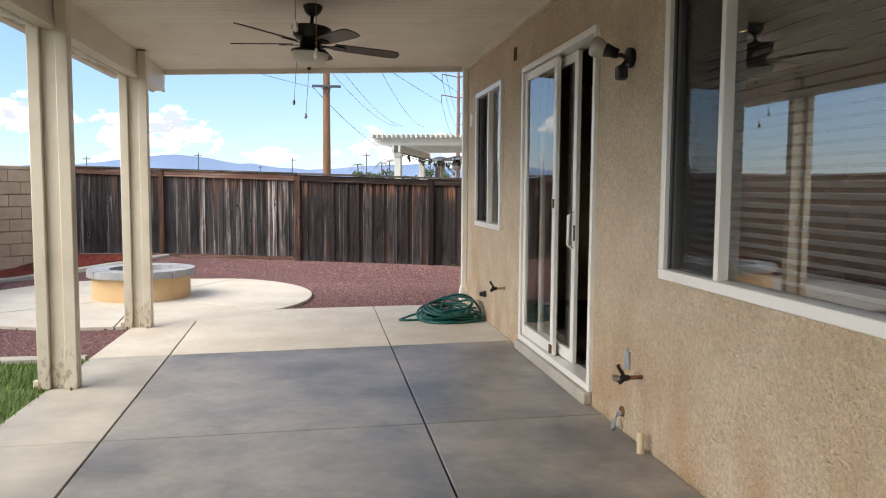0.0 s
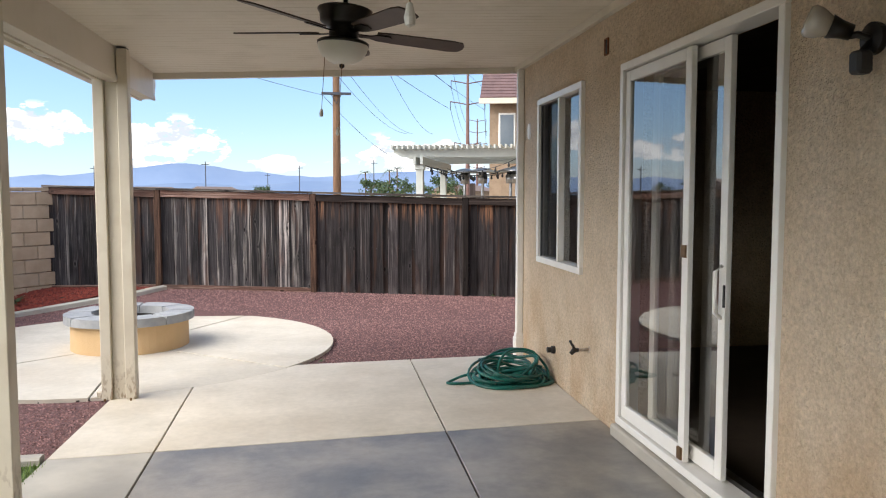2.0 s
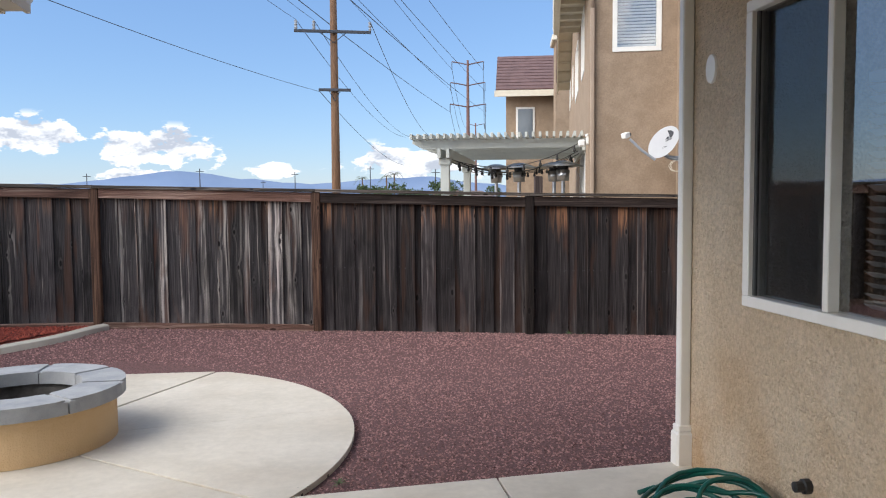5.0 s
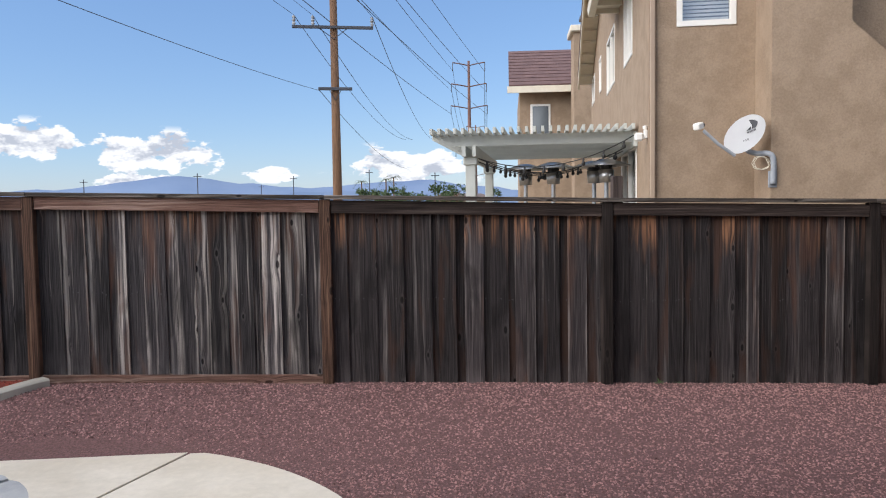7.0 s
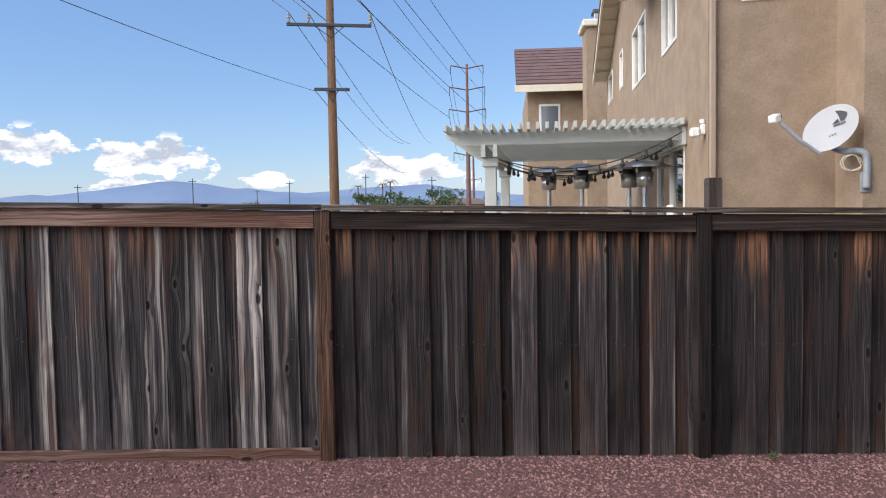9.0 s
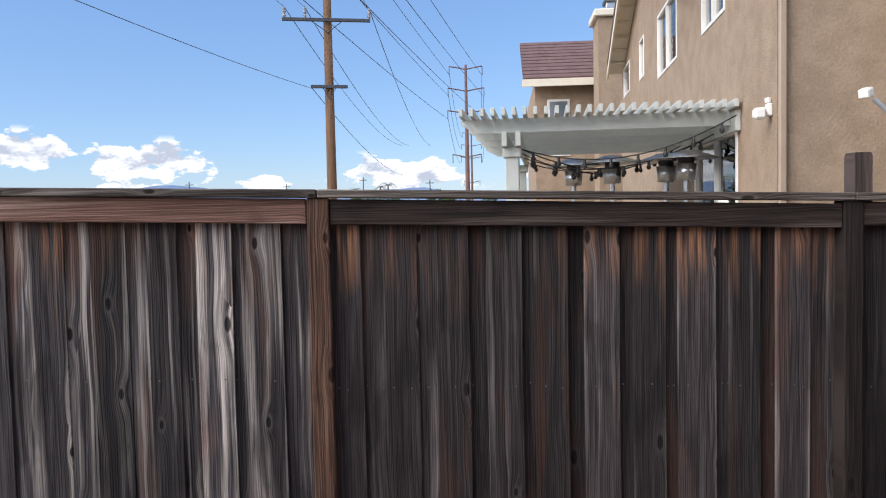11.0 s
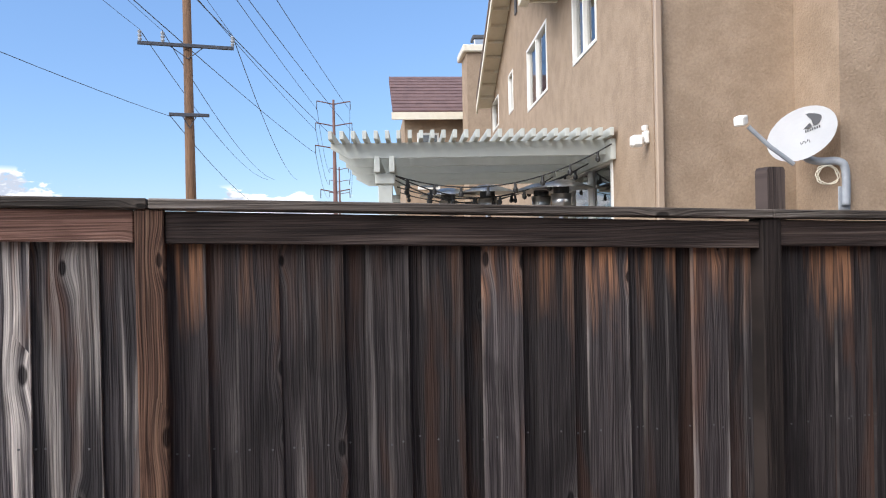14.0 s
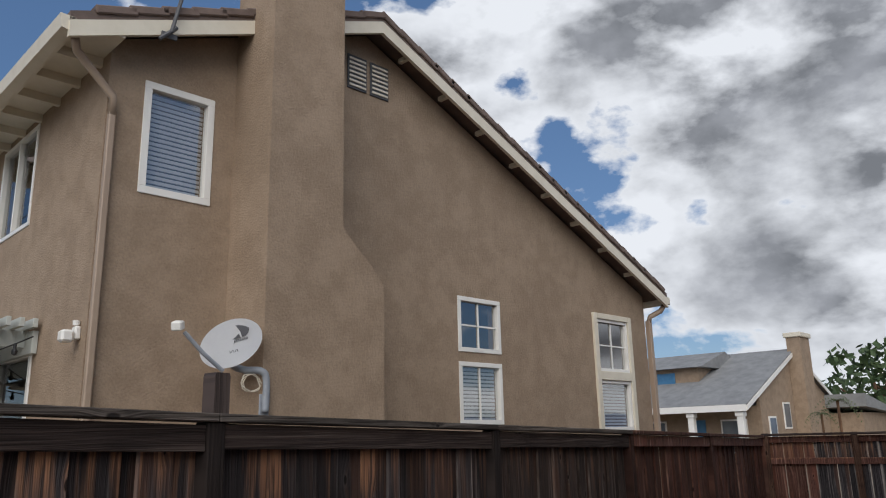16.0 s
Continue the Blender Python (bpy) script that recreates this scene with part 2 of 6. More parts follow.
# near-black tones: the shade of the unlit room is put into paint and floor
ROOM = mat("dimmed_room_paint", (0.06, 0.052, 0.043), (0.08, 0.07, 0.057), 3.0, 0.9)
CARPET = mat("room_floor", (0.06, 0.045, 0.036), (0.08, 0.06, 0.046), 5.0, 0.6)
BLIND = mat("white_blind_slat", (0.55, 0.56, 0.57), (0.62, 0.62, 0.63), 5.0, 0.5, 0)
DARKBLIND = mat("grey_blind_slat", (0.58, 0.59, 0.60), (0.64, 0.64, 0.65), 5.0, 0.5, 0)
BLUEDOOR = mat("blue_paint", (0.05, 0.16, 0.30), (0.07, 0.2, 0.36), 5.0, 0.5)
LINER = mat("black_marking", (0.03, 0.03, 0.035), (0.04, 0.04, 0.045), 5.0, 0.5, 0)


def wood(name, dark, mid, pale, pale_at, brown=None, along="z"):
    """Weathered board: grain that flows round knots, silvery streaks, dark stains, raw brown tops.
    The object's colour tunes a board: red its tone, green its silvering, blue the raw brown near its top."""
    m = bpy.data.materials.new(name)
    m.use_nodes = True
    n, l = m.node_tree.nodes, m.node_tree.links
    b = n["Principled BSDF"]
    tc, info = n.new("ShaderNodeTexCoord"), n.new("ShaderNodeObjectInfo")
    mul, add = n.new("ShaderNodeVectorMath"), n.new("ShaderNodeVectorMath")
    mul.operation = "SCALE"
    mul.inputs[0].default_value = (57.0, 31.0, 43.0)
    l.new(info.outputs["Random"], mul.inputs["Scale"])
    l.new(tc.outputs["Object"], add.inputs[0])
    l.new(mul.outputs[0], add.inputs[1])
    cut, tone, gen = n.new("ShaderNodeSeparateXYZ"), n.new("ShaderNodeSeparateColor"), n.new("ShaderNodeSeparateXYZ")
    l.new(add.outputs[0], cut.inputs[0])
    l.new(info.outputs["Color"], tone.inputs[0])
    l.new(tc.outputs["Generated"], gen.inputs[0])
    across, length = (cut.outputs[0], cut.outputs[2]) if along == "z" else (cut.outputs[2], cut.outputs[0])
    side, rise = (gen.outputs[0], gen.outputs[2]) if along == "z" else (gen.outputs[2], gen.outputs[0])

    def op(kind, *args):
        x = n.new("ShaderNodeMath")
        x.operation = kind
        for i, v in enumerate(args):
            if isinstance(v, (int, float)):
                x.inputs[i].default_value = v
            else:
                l.new(v, x.inputs[i])
        return x.outputs[0]

    def vec(u, v):
        x = n.new("ShaderNodeCombineXYZ")
        l.new(u, x.inputs[0])
        l.new(v, x.inputs[1])
        return x.outputs[0]

    def nz(v, s, d=4.0, warp=0.0):
        t = n.new("ShaderNodeTexNoise")
        t.noise_dimensions = "2D"
        l.new(v, t.inputs["Vector"])
        t.inputs["Scale"].default_value, t.inputs["Detail"].default_value, t.inputs["Distortion"].default_value = s, d, warp
        return t.outputs["Fac"]

    def rng(f, a, z, lo=0.0, hi=1.0, smooth=False):
        r = n.new("ShaderNodeMapRange")
        if smooth:
            r.interpolation_type = "SMOOTHSTEP"
        l.new(f, r.inputs[0])
        for i, v in enumerate((a, z, lo, hi)):
            r.inputs[i + 1].default_value = v
        return r.outputs[0]

    def mixc(f, a, z):
        x = n.new("ShaderNodeMixRGB")
        l.new(f, x.inputs[0])
        for i, v in ((1, a), (2, z)):
            if isinstance(v, tuple):
                x.inputs[i].default_value = (*v, 1)
            else:
                l.new(v, x.inputs[i])
        return x.outputs[0]

    knots = n.new("ShaderNodeTexVoronoi")
    knots.voronoi_dimensions = "2D"
    l.new(vec(across, op("MULTIPLY", length, 0.42)), knots.inputs["Vector"])
    knots.inputs["Scale"].default_value = 5.6
    pick = n.new("ShaderNodeSeparateColor")
    l.new(knots.outputs["Color"], pick.inputs[0])
    chosen = rng(pick.outputs[0], 0.62, 0.66)
    near = op("ADD", op("MULTIPLY", knots.outputs["Distance"], rng(pick.outputs[1], 0.0, 1.0, 0.9, 1.9)), op("MULTIPLY", op("SUBTRACT", 1.0, chosen), 2.0))
    sway = nz(vec(op("MULTIPLY", across, 2.0), length), 1.6, 2.0)
    flow = op("ADD", across, op("ADD", op("MULTIPLY", rng(near, 0.0, 0.40, 0.020, 0.0, True), chosen), op("MULTIPLY", sway, 0.022)))
    grain = nz(vec(flow, op("MULTIPLY", length, 0.012)), 190.0, 4.0)
    figure = nz(vec(flow, op("MULTIPLY", length, 0.022)), 62.0, 2.0)
    broad = nz(vec(flow, op("MULTIPLY", length, 0.022)), 27.0, 3.0)
    patch = nz(vec(op("MULTIPLY", across, 1.0), op("MULTIPLY", length, 0.32)), 5.5, 4.0, 0.4)
    edge = op("PINGPONG", side, 0.5)
    broad = op("ADD", broad, op("MULTIPLY", rng(edge, 0.01, 0.16, 1.0, 0.0), 0.11))
    broad = op("ADD", broad, op("MULTIPLY", op("SUBTRACT", tone.outputs[1], 1.0), 0.16))
    broad = op("ADD", broad, op("MULTIPLY", op("SUBTRACT", patch, 0.5), 0.22))
    out = mixc(rng(grain, 0.36, 0.66), dark, mid)
    out = mixc(rng(figure, 0.48, 0.68, 0.0, 0.5), out, tuple(0.45 * c for c in dark))
    out = mixc(rng(broad, pale_at - 0.02, pale_at + 0.17), out, mixc(rng(grain, 0.36, 0.62), tuple(0.6 * c + 0.4 * d for c, d in zip(mid, pale)), pale))
    out = mixc(rng(patch, 0.56, 0.70, 0.0, 0.6), out, tuple(0.55 * c for c in dark))
    if brown:
        out = mixc(rng(nz(vec(flow, op("MULTIPLY", length, 0.14)), 6.0, 3.0, 0.3), 0.56, 0.68, 0.0, 0.55), out, brown)
        low = op("MULTIPLY", rng(rise, 0.0, 0.16, 0.55, 0.0), rng(nz(vec(flow, op("MULTIPLY", length, 0.3)), 9.0, 4.0), 0.38, 0.6))
        out = mixc(low, out, tuple(1.5 * c for c in mid))
        fresh = op("MULTIPLY", rng(op("ADD", rise, op("MULTIPLY", op("SUBTRACT", patch, 0.5), 0.35)), 0.72, 0.97), rng(nz(vec(flow, op("MULTIPLY", length, 0.08)), 17.0, 3.0), 0.42, 0.58))
        fresh = op("MULTIPLY", op("MULTIPLY", fresh, tone.outputs[2]), rng(figure, 0.42, 0.60, 1.0, 0.25))
        out = mixc(op("MINIMUM", fresh, 1.0), out, (0.27, 0.138, 0.078))
    ring = op("MULTIPLY", rng(near, 0.10, 0.17, 1.0, 0.0), rng(near, 0.05, 0.085, 0.0, 0.22))
    out = mixc(ring, out, tuple(0.5 * (c + d) for c, d in zip(mid, pale)))
    out = mixc(rng(near, 0.055, 0.085, 0.92, 0.0), out, tuple(0.35 * c for c in dark))
    hsv = n.new("ShaderNodeHueSaturation")
    l.new(op("MULTIPLY", tone.outputs[0], rng(info.outputs["Random"], 0.0, 1.0, 0.72, 1.3)), hsv.inputs["Value"])
    l.new(out, hsv.inputs["Color"])
    l.new(hsv.outputs[0], b.inputs["Base Color"])
    b.inputs["Roughness"].default_value = 0.88
    b.inputs["Specular IOR Level"].default_value = 0.2
    bp = n.new("ShaderNodeBump")
    bp.inputs["Strength"].default_value, bp.inputs["Distance"].default_value = 0.9, 0.006
    l.new(op("ADD", op("ADD", grain, op("MULTIPLY", figure, -0.8)), rng(near, 0.05, 0.09, -0.5, 0.0)), bp.inputs["Height"])
    l.new(bp.outputs[0], b.inputs["Normal"])
    return m


WOOD_PALE = wood("silvered_board", (0.027, 0.024, 0.026), (0.085, 0.076, 0.078), (0.40, 0.36, 0.33), 0.58, (0.12, 0.06, 0.04))
WOOD_DARK = wood("dark_weathered_board", (0.026, 0.022, 0.023), (0.064, 0.055, 0.055), (0.165, 0.147, 0.14), 0.62, (0.085, 0.042, 0.027))
WOOD_RED = wood("redwood_board", (0.066, 0.032, 0.025), (0.175, 0.082, 0.061), (0.33, 0.20, 0.15), 0.62, (0.18, 0.068, 0.045))
WOOD_BROWN = wood("brown_weathered_board", (0.040, 0.030, 0.027), (0.12, 0.087, 0.075), (0.31, 0.25, 0.215), 0.60, (0.13, 0.062, 0.04))
WOOD_POST = wood("brown_post", (0.042, 0.024, 0.018), (0.13, 0.072, 0.048), (0.24, 0.15, 0.10), 0.62)
RAIL_PALE = wood("brown_rail", (0.085, 0.045, 0.034), (0.20, 0.115, 0.09), (0.30, 0.215, 0.175), 0.58, along="x")
RAIL_DARK = wood("dark_rail", (0.030, 0.022, 0.020), (0.080, 0.058, 0.050), (0.15, 0.115, 0.10), 0.62, along="x")
CAP_GREY = wood("grey_cap_rail", (0.045, 0.038, 0.033), (0.12, 0.10, 0.086), (0.24, 0.21, 0.185), 0.55, along="x")

WOOD_STUB = wood("dark_stub", (0.036, 0.028, 0.026), (0.075, 0.056, 0.05), (0.11, 0.085, 0.075), 0.6)


def glass(name, tint=(0.9, 0.93, 0.93), ior=1.6):
    m = bpy.data.materials.new(name)
    m.use_nodes = True
    n, l = m.node_tree.nodes, m.node_tree.links
    n.clear()
    tr, gl, mx = n.new("ShaderNodeBsdfTransparent"), n.new("ShaderNodeBsdfGlossy"), n.new("ShaderNodeMixShader")
    fr, o = n.new("ShaderNodeFresnel"), n.new("ShaderNodeOutputMaterial")
    fr.inputs[0].default_value = ior
    tr.inputs[0].default_value = (*tint, 1)
    gl.inputs["Roughness"].default_value = 0.01
    l.new(fr.outputs[0], mx.inputs[0])
    l.new(tr.outputs[0], mx.inputs[1])
    l.new(gl.outputs[0], mx.inputs[2])
    l.new(mx.outputs[0], o.inputs[0])
    return m


def stain_low(m, high=1.15, amount=0.62, colour=(0.40, 0.20, 0.055), size=2.6, band=(0.42, 0.68)):
    """Splashed stains on the lowest part of a surface."""
    n, l = m.node_tree.nodes, m.node_tree.links
    b = n["Principled BSDF"]
    old = b.inputs["Base Color"].links[0].from_socket
    geo, s, t = n.new("ShaderNodeNewGeometry"), n.new("ShaderNodeSeparateXYZ"), n.new("ShaderNodeTexNoise")
    l.new(geo.outputs["Position"], s.inputs[0])
    mp = n.new("ShaderNodeMapping")
    mp.inputs["Scale"].default_value = (1, 1, 0.45)
    l.new(geo.outputs["Position"], mp.inputs[0])
    l.new(mp.outputs[0], t.inputs["Vector"])
    t.inputs["Scale"].default_value, t.inputs["Detail"].default_value = size, 7.0
    r1, r2, k, x = n.new("ShaderNodeMapRange"), n.new("ShaderNodeMapRange"), n.new("ShaderNodeMath"), n.new("ShaderNodeMixRGB")
    l.new(s.outputs[2], r1.inputs[0])
    r1.inputs[1].default_value, r1.inputs[2].default_value, r1.inputs[3].default_value, r1.inputs[4].default_value = 0.0, high, amount, 0.0
    l.new(t.outputs["Fac"], r2.inputs[0])
    r2.inputs[1].default_value, r2.inputs[2].default_value = band
    k.operation = "MULTIPLY"
    l.new(r1.outputs[0], k.inputs[0])
    l.new(r2.outputs[0], k.inputs[1])
    l.new(k.outputs[0], x.inputs[0])
    l.new(old, x.inputs[1])
    x.inputs[2].default_value = (*colour, 1)
    l.new(x.outputs[0], b.inputs["Base Color"])


stain_low(STUCCO)
GLASS = glass("window_glass", (0.86, 0.89, 0.89), 3.6)
FROST = mat("frosted_glass", (0.62, 0.60, 0.54), (0.68, 0.66, 0.6), 4.0, 0.35, 0)


def glow(name, colour, strength):
    m = bpy.data.materials.new(name)
    m.use_nodes = True
    b = m.node_tree.nodes["Principled BSDF"]
    b.inputs["Base Color"].default_value = (*colour, 1)
    b.inputs["Emission Color"].default_value = (*colour, 1)
    b.inputs["Emission Strength"].default_value = strength
    return m


LAMP = glow("lit_lamp", (1.0, 0.6, 0.25), 6.0)


# ---- mesh helpers ----
def mesh(bm, name, material):
    bmesh.ops.recalc_face_normals(bm, faces=bm.faces)
    me = bpy.data.meshes.new(name)
    bm.to_mesh(me)
    bm.free()
    me.materials.append(material)
    return me


def part(name, bm, material, parent=None, label="", smooth=False):
    """One mesh object under a thing, a part or a piece of the setting."""
    me = mesh(bm, name, material)
    if smooth:
        for p in me.polygons:
            p.use_smooth = True
    ob = new(name, me)
    if parent:
        ob.parent = parent
    if label:
        ob["label"] = label
    return ob


def thing(name, label, category, m=None, group=""):
    ob = new(name)
    ob.empty_display_size = 0.1
    if m is not None:
        ob.matrix_world = m
    return tagged(ob, label, category, group)


def box(x0, y0, z0, x1, y1, z1, bevel=0.0, bm=None):
    bm = bm or bmesh.new()
    r = bmesh.ops.create_cube(bm, size=1.0, matrix=Matrix.Translation(((x0 + x1) / 2, (y0 + y1) / 2, (z0 + z1) / 2)) @ Matrix.Diagonal((abs(x1 - x0), abs(y1 - y0), abs(z1 - z0), 1)))
    if bevel:
        es = {e for v in r["verts"] for e in v.link_edges}
        bmesh.ops.bevel(bm, geom=list(es), offset=bevel, segments=1, affect="EDGES")
    return bm


def prism(points, a, b, axis="y", bm=None):
    """A flat outline (two coordinates) pushed from a to b along an axis."""
    bm = bm or bmesh.new()

    def at(p, d):
        return {"y": (p[0], d, p[1]), "x": (d, p[0], p[1]), "z": (p[0], p[1], d)}[axis]
    v0 = [bm.verts.new(at(p, a)) for p in points]
    v1 = [bm.verts.new(at(p, b)) for p in points]
    n = len(points)
    bm.faces.new(v0)
    bm.faces.new(v1[::-1])
    for i in range(n):
        bm.faces.new((v0[i], v0[(i + 1) % n], v1[(i + 1) % n], v1[i]))
    return bm


def lathe(profile, seg=24, centre=(0, 0, 0), bm=None):
    """Turn (radius, height) pairs round z."""
    bm = bm or bmesh.new()
    rings = []
    for r, z in profile:
        if r < 1e-5:
            rings.append([bm.verts.new((centre[0], centre[1], centre[2] + z))])
        else:
            rings.append([bm.verts.new((centre[0] + r * math.cos(2 * math.pi * i / seg), centre[1] + r * math.sin(2 * math.pi * i / seg), centre[2] + z)) for i in range(seg)])
    for a, b in zip(rings, rings[1:]):
        for i in range(seg):
            j = (i + 1) % seg
            q = [a[i % len(a)], a[j % len(a)], b[j % len(b)], b[i % len(b)]]
            q = list(dict.fromkeys(q))
            if len(q) > 2:
                bm.faces.new(q)
    return bm


def tube(points, r, seg=8, bm=None, closed=False):
    bm = bm or bmesh.new()
    pts = [Vector(p) for p in points]
    rings = []
    for i, p in enumerate(pts):
        d = (pts[min(i + 1, len(pts) - 1)] - pts[max(i - 1, 0)]).normalized()
        side = d.cross(Vector((0, 0, 1)) if abs(d.z) < 0.95 else Vector((1, 0, 0))).normalized()
        top = side.cross(d)
        rr = r[i] if isinstance(r, (list, tuple)) else r
        rings.append([bm.verts.new(p + rr * (math.cos(2 * math.pi * k / seg) * side + math.sin(2 * math.pi * k / seg) * top)) for k in range(seg)])
    for a, b in zip(rings, rings[1:]):
        for k in range(seg):
            bm.faces.new((a[k], a[(k + 1) % seg], b[(k + 1) % seg], b[k]))
    bm.faces.new(rings[0][::-1])
    bm.faces.new(rings[-1])
    return bm


def raw(name, verts, faces, material, parent=None):
    me = bpy.data.meshes.new(name)
    me.from_pydata(verts, [], faces)
    me.materials.append(material)
    ob = new(name, me)
    if parent:
        ob.parent = parent
    return ob


def wall_with_holes(lo, hi, z0, z1, holes, face, back, axis):
    """Wall along one axis from lo to hi; holes are (lo, hi, z0, z1) and go right through."""
    bm = bmesh.new()
    us = sorted({lo, hi, *[h[0] for h in holes], *[h[1] for h in holes]})
    zs = sorted({z0, z1, *[h[2] for h in holes], *[h[3] for h in holes]})
    for a, b in zip(us, us[1:]):
        for c, d in zip(zs, zs[1:]):
            if any(h[0] <= (a + b) / 2 <= h[1] and h[2] <= (c + d) / 2 <= h[3] for h in holes):
                continue
            if axis == "y":
                box(face, a, c, back, b, d, bm=bm)
            else:
                box(a, face, c, b, back, d, bm=bm)
    bmesh.ops.remove_doubles(bm, verts=bm.verts, dist=1e-4)
    inner = [f for f in bm.faces if any(f is not g and (f.calc_center_median() - g.calc_center_median()).length < 1e-5 for e in f.edges for g in e.link_faces)]
    if inner:
        bmesh.ops.delete(bm, geom=inner, context="FACES")
    return bm


TRIMTAN = mat("tan_downspout", (0.33, 0.245, 0.18), (0.37, 0.28, 0.205), 3.0, 0.5, 0.03, 40.0)
GLASSFAR = mat("far_pane", (0.10, 0.12, 0.14), (0.16, 0.18, 0.2), 0.6, 0.08, 0, spec=1.0)

MORTAR = mat("tan_mortar", (0.27, 0.20, 0.14), (0.33, 0.25, 0.18), 9.0, 0.95, 0.3, 60.0)

# ---- ground ----
def ground_z(x, y):
    """Yard level: flat by the slab, banked up a little along the fence."""
    f = max(-0.06, min(0.24, 0.10 - 0.034 * x))
    line = 13.53 - 0.0895 * x
    k = max(0.0, min(1.0, (y - (line - 1.5)) / 1.45))
    return -0.035 + (f + 0.035) * k * k * (3 - 2 * k)


def sheet(name, xs, ys, material, lift=0.0):
    v = [(x, y, ground_z(x, y) + lift) for y in ys for x in xs]
    n = len(xs)
    f = [(j * n + i, j * n + i + 1, (j + 1) * n + i + 1, (j + 1) * n + i) for j in range(len(ys) - 1) for i in range(n - 1)]
    return raw(name, v, f, material)


bmg = bmesh.new()
bmesh.ops.create_grid(bmg, x_segments=24, y_segments=24, size=2600, matrix=Matrix.Translation((0, 0, -0.2)))
tagged(part("ground", bmg, SOIL), "dry brown soil and scrub reaching the horizon", "ground", kind="structure")
bed = sheet("gravel_bed", list(np.linspace(-7.5, 12.0, 66)), list(np.linspace(6.9, 14.6, 40)), GRAVELBED)
tagged(bed, "bed of maroon crushed gravel along the fence", "gravel", kind="structure")

CX, CY, CR = -4.17, 10.70, 2.25     # round patio
RING = (-4.15, 10.73)               # fire pit

# slab under the cover: pieces between recessed joints
slab = part("slab_base", box(-3.76, -7.0, -0.25, 0.06, 6.9, -0.05), JOINT)
tagged(slab, "concrete patio slab with dark stained squares", "patio slab", kind="structure")
G, H = 0.006, 0.007
XS = (-3.75, -3.14, -1.15, 0.03)
YS = (-7.0, -4.75, -2.37, 0.02, 2.40, 4.785, 7.16)


def slab_piece(pts, material, parent, name="concrete_panel", top=0.0):
    bm = prism(pts, -0.1, top, "z")
    es = [e for e in bm.edges if all(abs(v.co.z - top) < 1e-6 for v in e.verts)]
    bmesh.ops.bevel(bm, geom=es, offset=0.003, segments=1, affect="EDGES")
    return part(name, bm, material, parent)


def line_x(i, y):
    """Long joints; the western one runs a little askew."""
    return XS[i] + (0.022 * (8.8 - y) if i == 1 else 0.0)


def line_y(j, x):
    """Cross joints, which lean a little."""
    return {5: 4.80 + 0.04 * x, 6: 7.235 + 0.08 * x}.get(j, YS[j])


def corner(i, j, gx, gy):
    x = line_x(i, YS[j])
    y = line_y(j, x)
    return (line_x(i, y) + gx, y + gy)


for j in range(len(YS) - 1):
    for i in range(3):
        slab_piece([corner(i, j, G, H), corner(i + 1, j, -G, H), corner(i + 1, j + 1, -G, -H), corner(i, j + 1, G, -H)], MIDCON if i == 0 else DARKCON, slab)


def arc(a0, a1, n, r=CR, cx=CX, cy=CY):
    return [(cx + r * math.cos(radians(a0 + (a1 - a0) * k / n)), cy + r * math.sin(radians(a0 + (a1 - a0) * k / n))) for k in range(n + 1)]


# pale pour at the open end, cut by the round patio
def circle_y(x):
    return CY - math.sqrt(max(0.0, (CR + 0.012) ** 2 - (x - CX) ** 2))


def far_edge(x):
    return 9.60 + 0.07 * x


for i in range(3):
    a, b = line_x(i, 9.0) + G, line_x(i + 1, 9.0) - G
    n = 14
    top = [(b + (a - b) * k / n, min(far_edge(b + (a - b) * k / n), circle_y(b + (a - b) * k / n) if b + (a - b) * k / n < CX + CR else 99)) for k in range(n + 1)]
    slab_piece([corner(i, 6, G, G), corner(i + 1, 6, -G, G)] + top, LIGHTCON, slab)
part("slab_foot", prism([(-3.76, 6.901), (0.05, 6.901), (0.05, 9.58), (-2.4, 9.40), (-3.05, 8.75), (-3.76, 8.40)], -0.25, -0.02, "z"), JOINT, slab)

# round patio in wedges round the fire pit
rpatio = part("round_patio_base", prism(arc(0, 352, 45), -0.25, -0.02, "z"), JOINT)
tagged(rpatio, "round pale concrete patio scored into wedges", "patio", kind="structure")
CUTS = (-84, -37, 12, 62, 113, 165, 222)
for k, a0 in enumerate(CUTS):
    a1 = CUTS[k + 1] if k + 1 < len(CUTS) else 276
    outer = arc(a0 + 0.22, a1 - 0.22, 16)
    inner = arc(a1 - 0.7, a0 + 0.7, 10, 0.5, *RING)
    slab_piece(outer + inner, LIGHTCON, rpatio, "concrete_wedge", 0.001 if k % 2 else -0.002)

# concrete edging
def edging(name, pts, w, label):
    bm = bmesh.new()
    P = [Vector((x, y, 0)) for x, y in pts]
    rows = []
    for i, p in enumerate(P):
        d = (P[min(i + 1, len(P) - 1)] - P[max(i - 1, 0)]).normalized()
        s = Vector((-d.y, d.x, 0)) * w / 2
        z = ground_z(p.x, p.y)
        rows.append([bm.verts.new((q.x, q.y, h)) for q, h in ((p - s, z - 0.1), (p - s, z + 0.045), (p - s * 0.7, z + 0.06), (p + s * 0.7, z + 0.06), (p + s, z + 0.045), (p + s, z - 0.1))])
    for a, b in zip(rows, rows[1:]):
        for k in range(6):
            bm.faces.new((a[k], a[(k + 1) % 6], b[(k + 1) % 6], b[k]))
    bm.faces.new(rows[0])
    bm.faces.new(rows[-1][::-1])
    return tagged(part(name, bm, MIDCON), label, "edging", kind="structure")


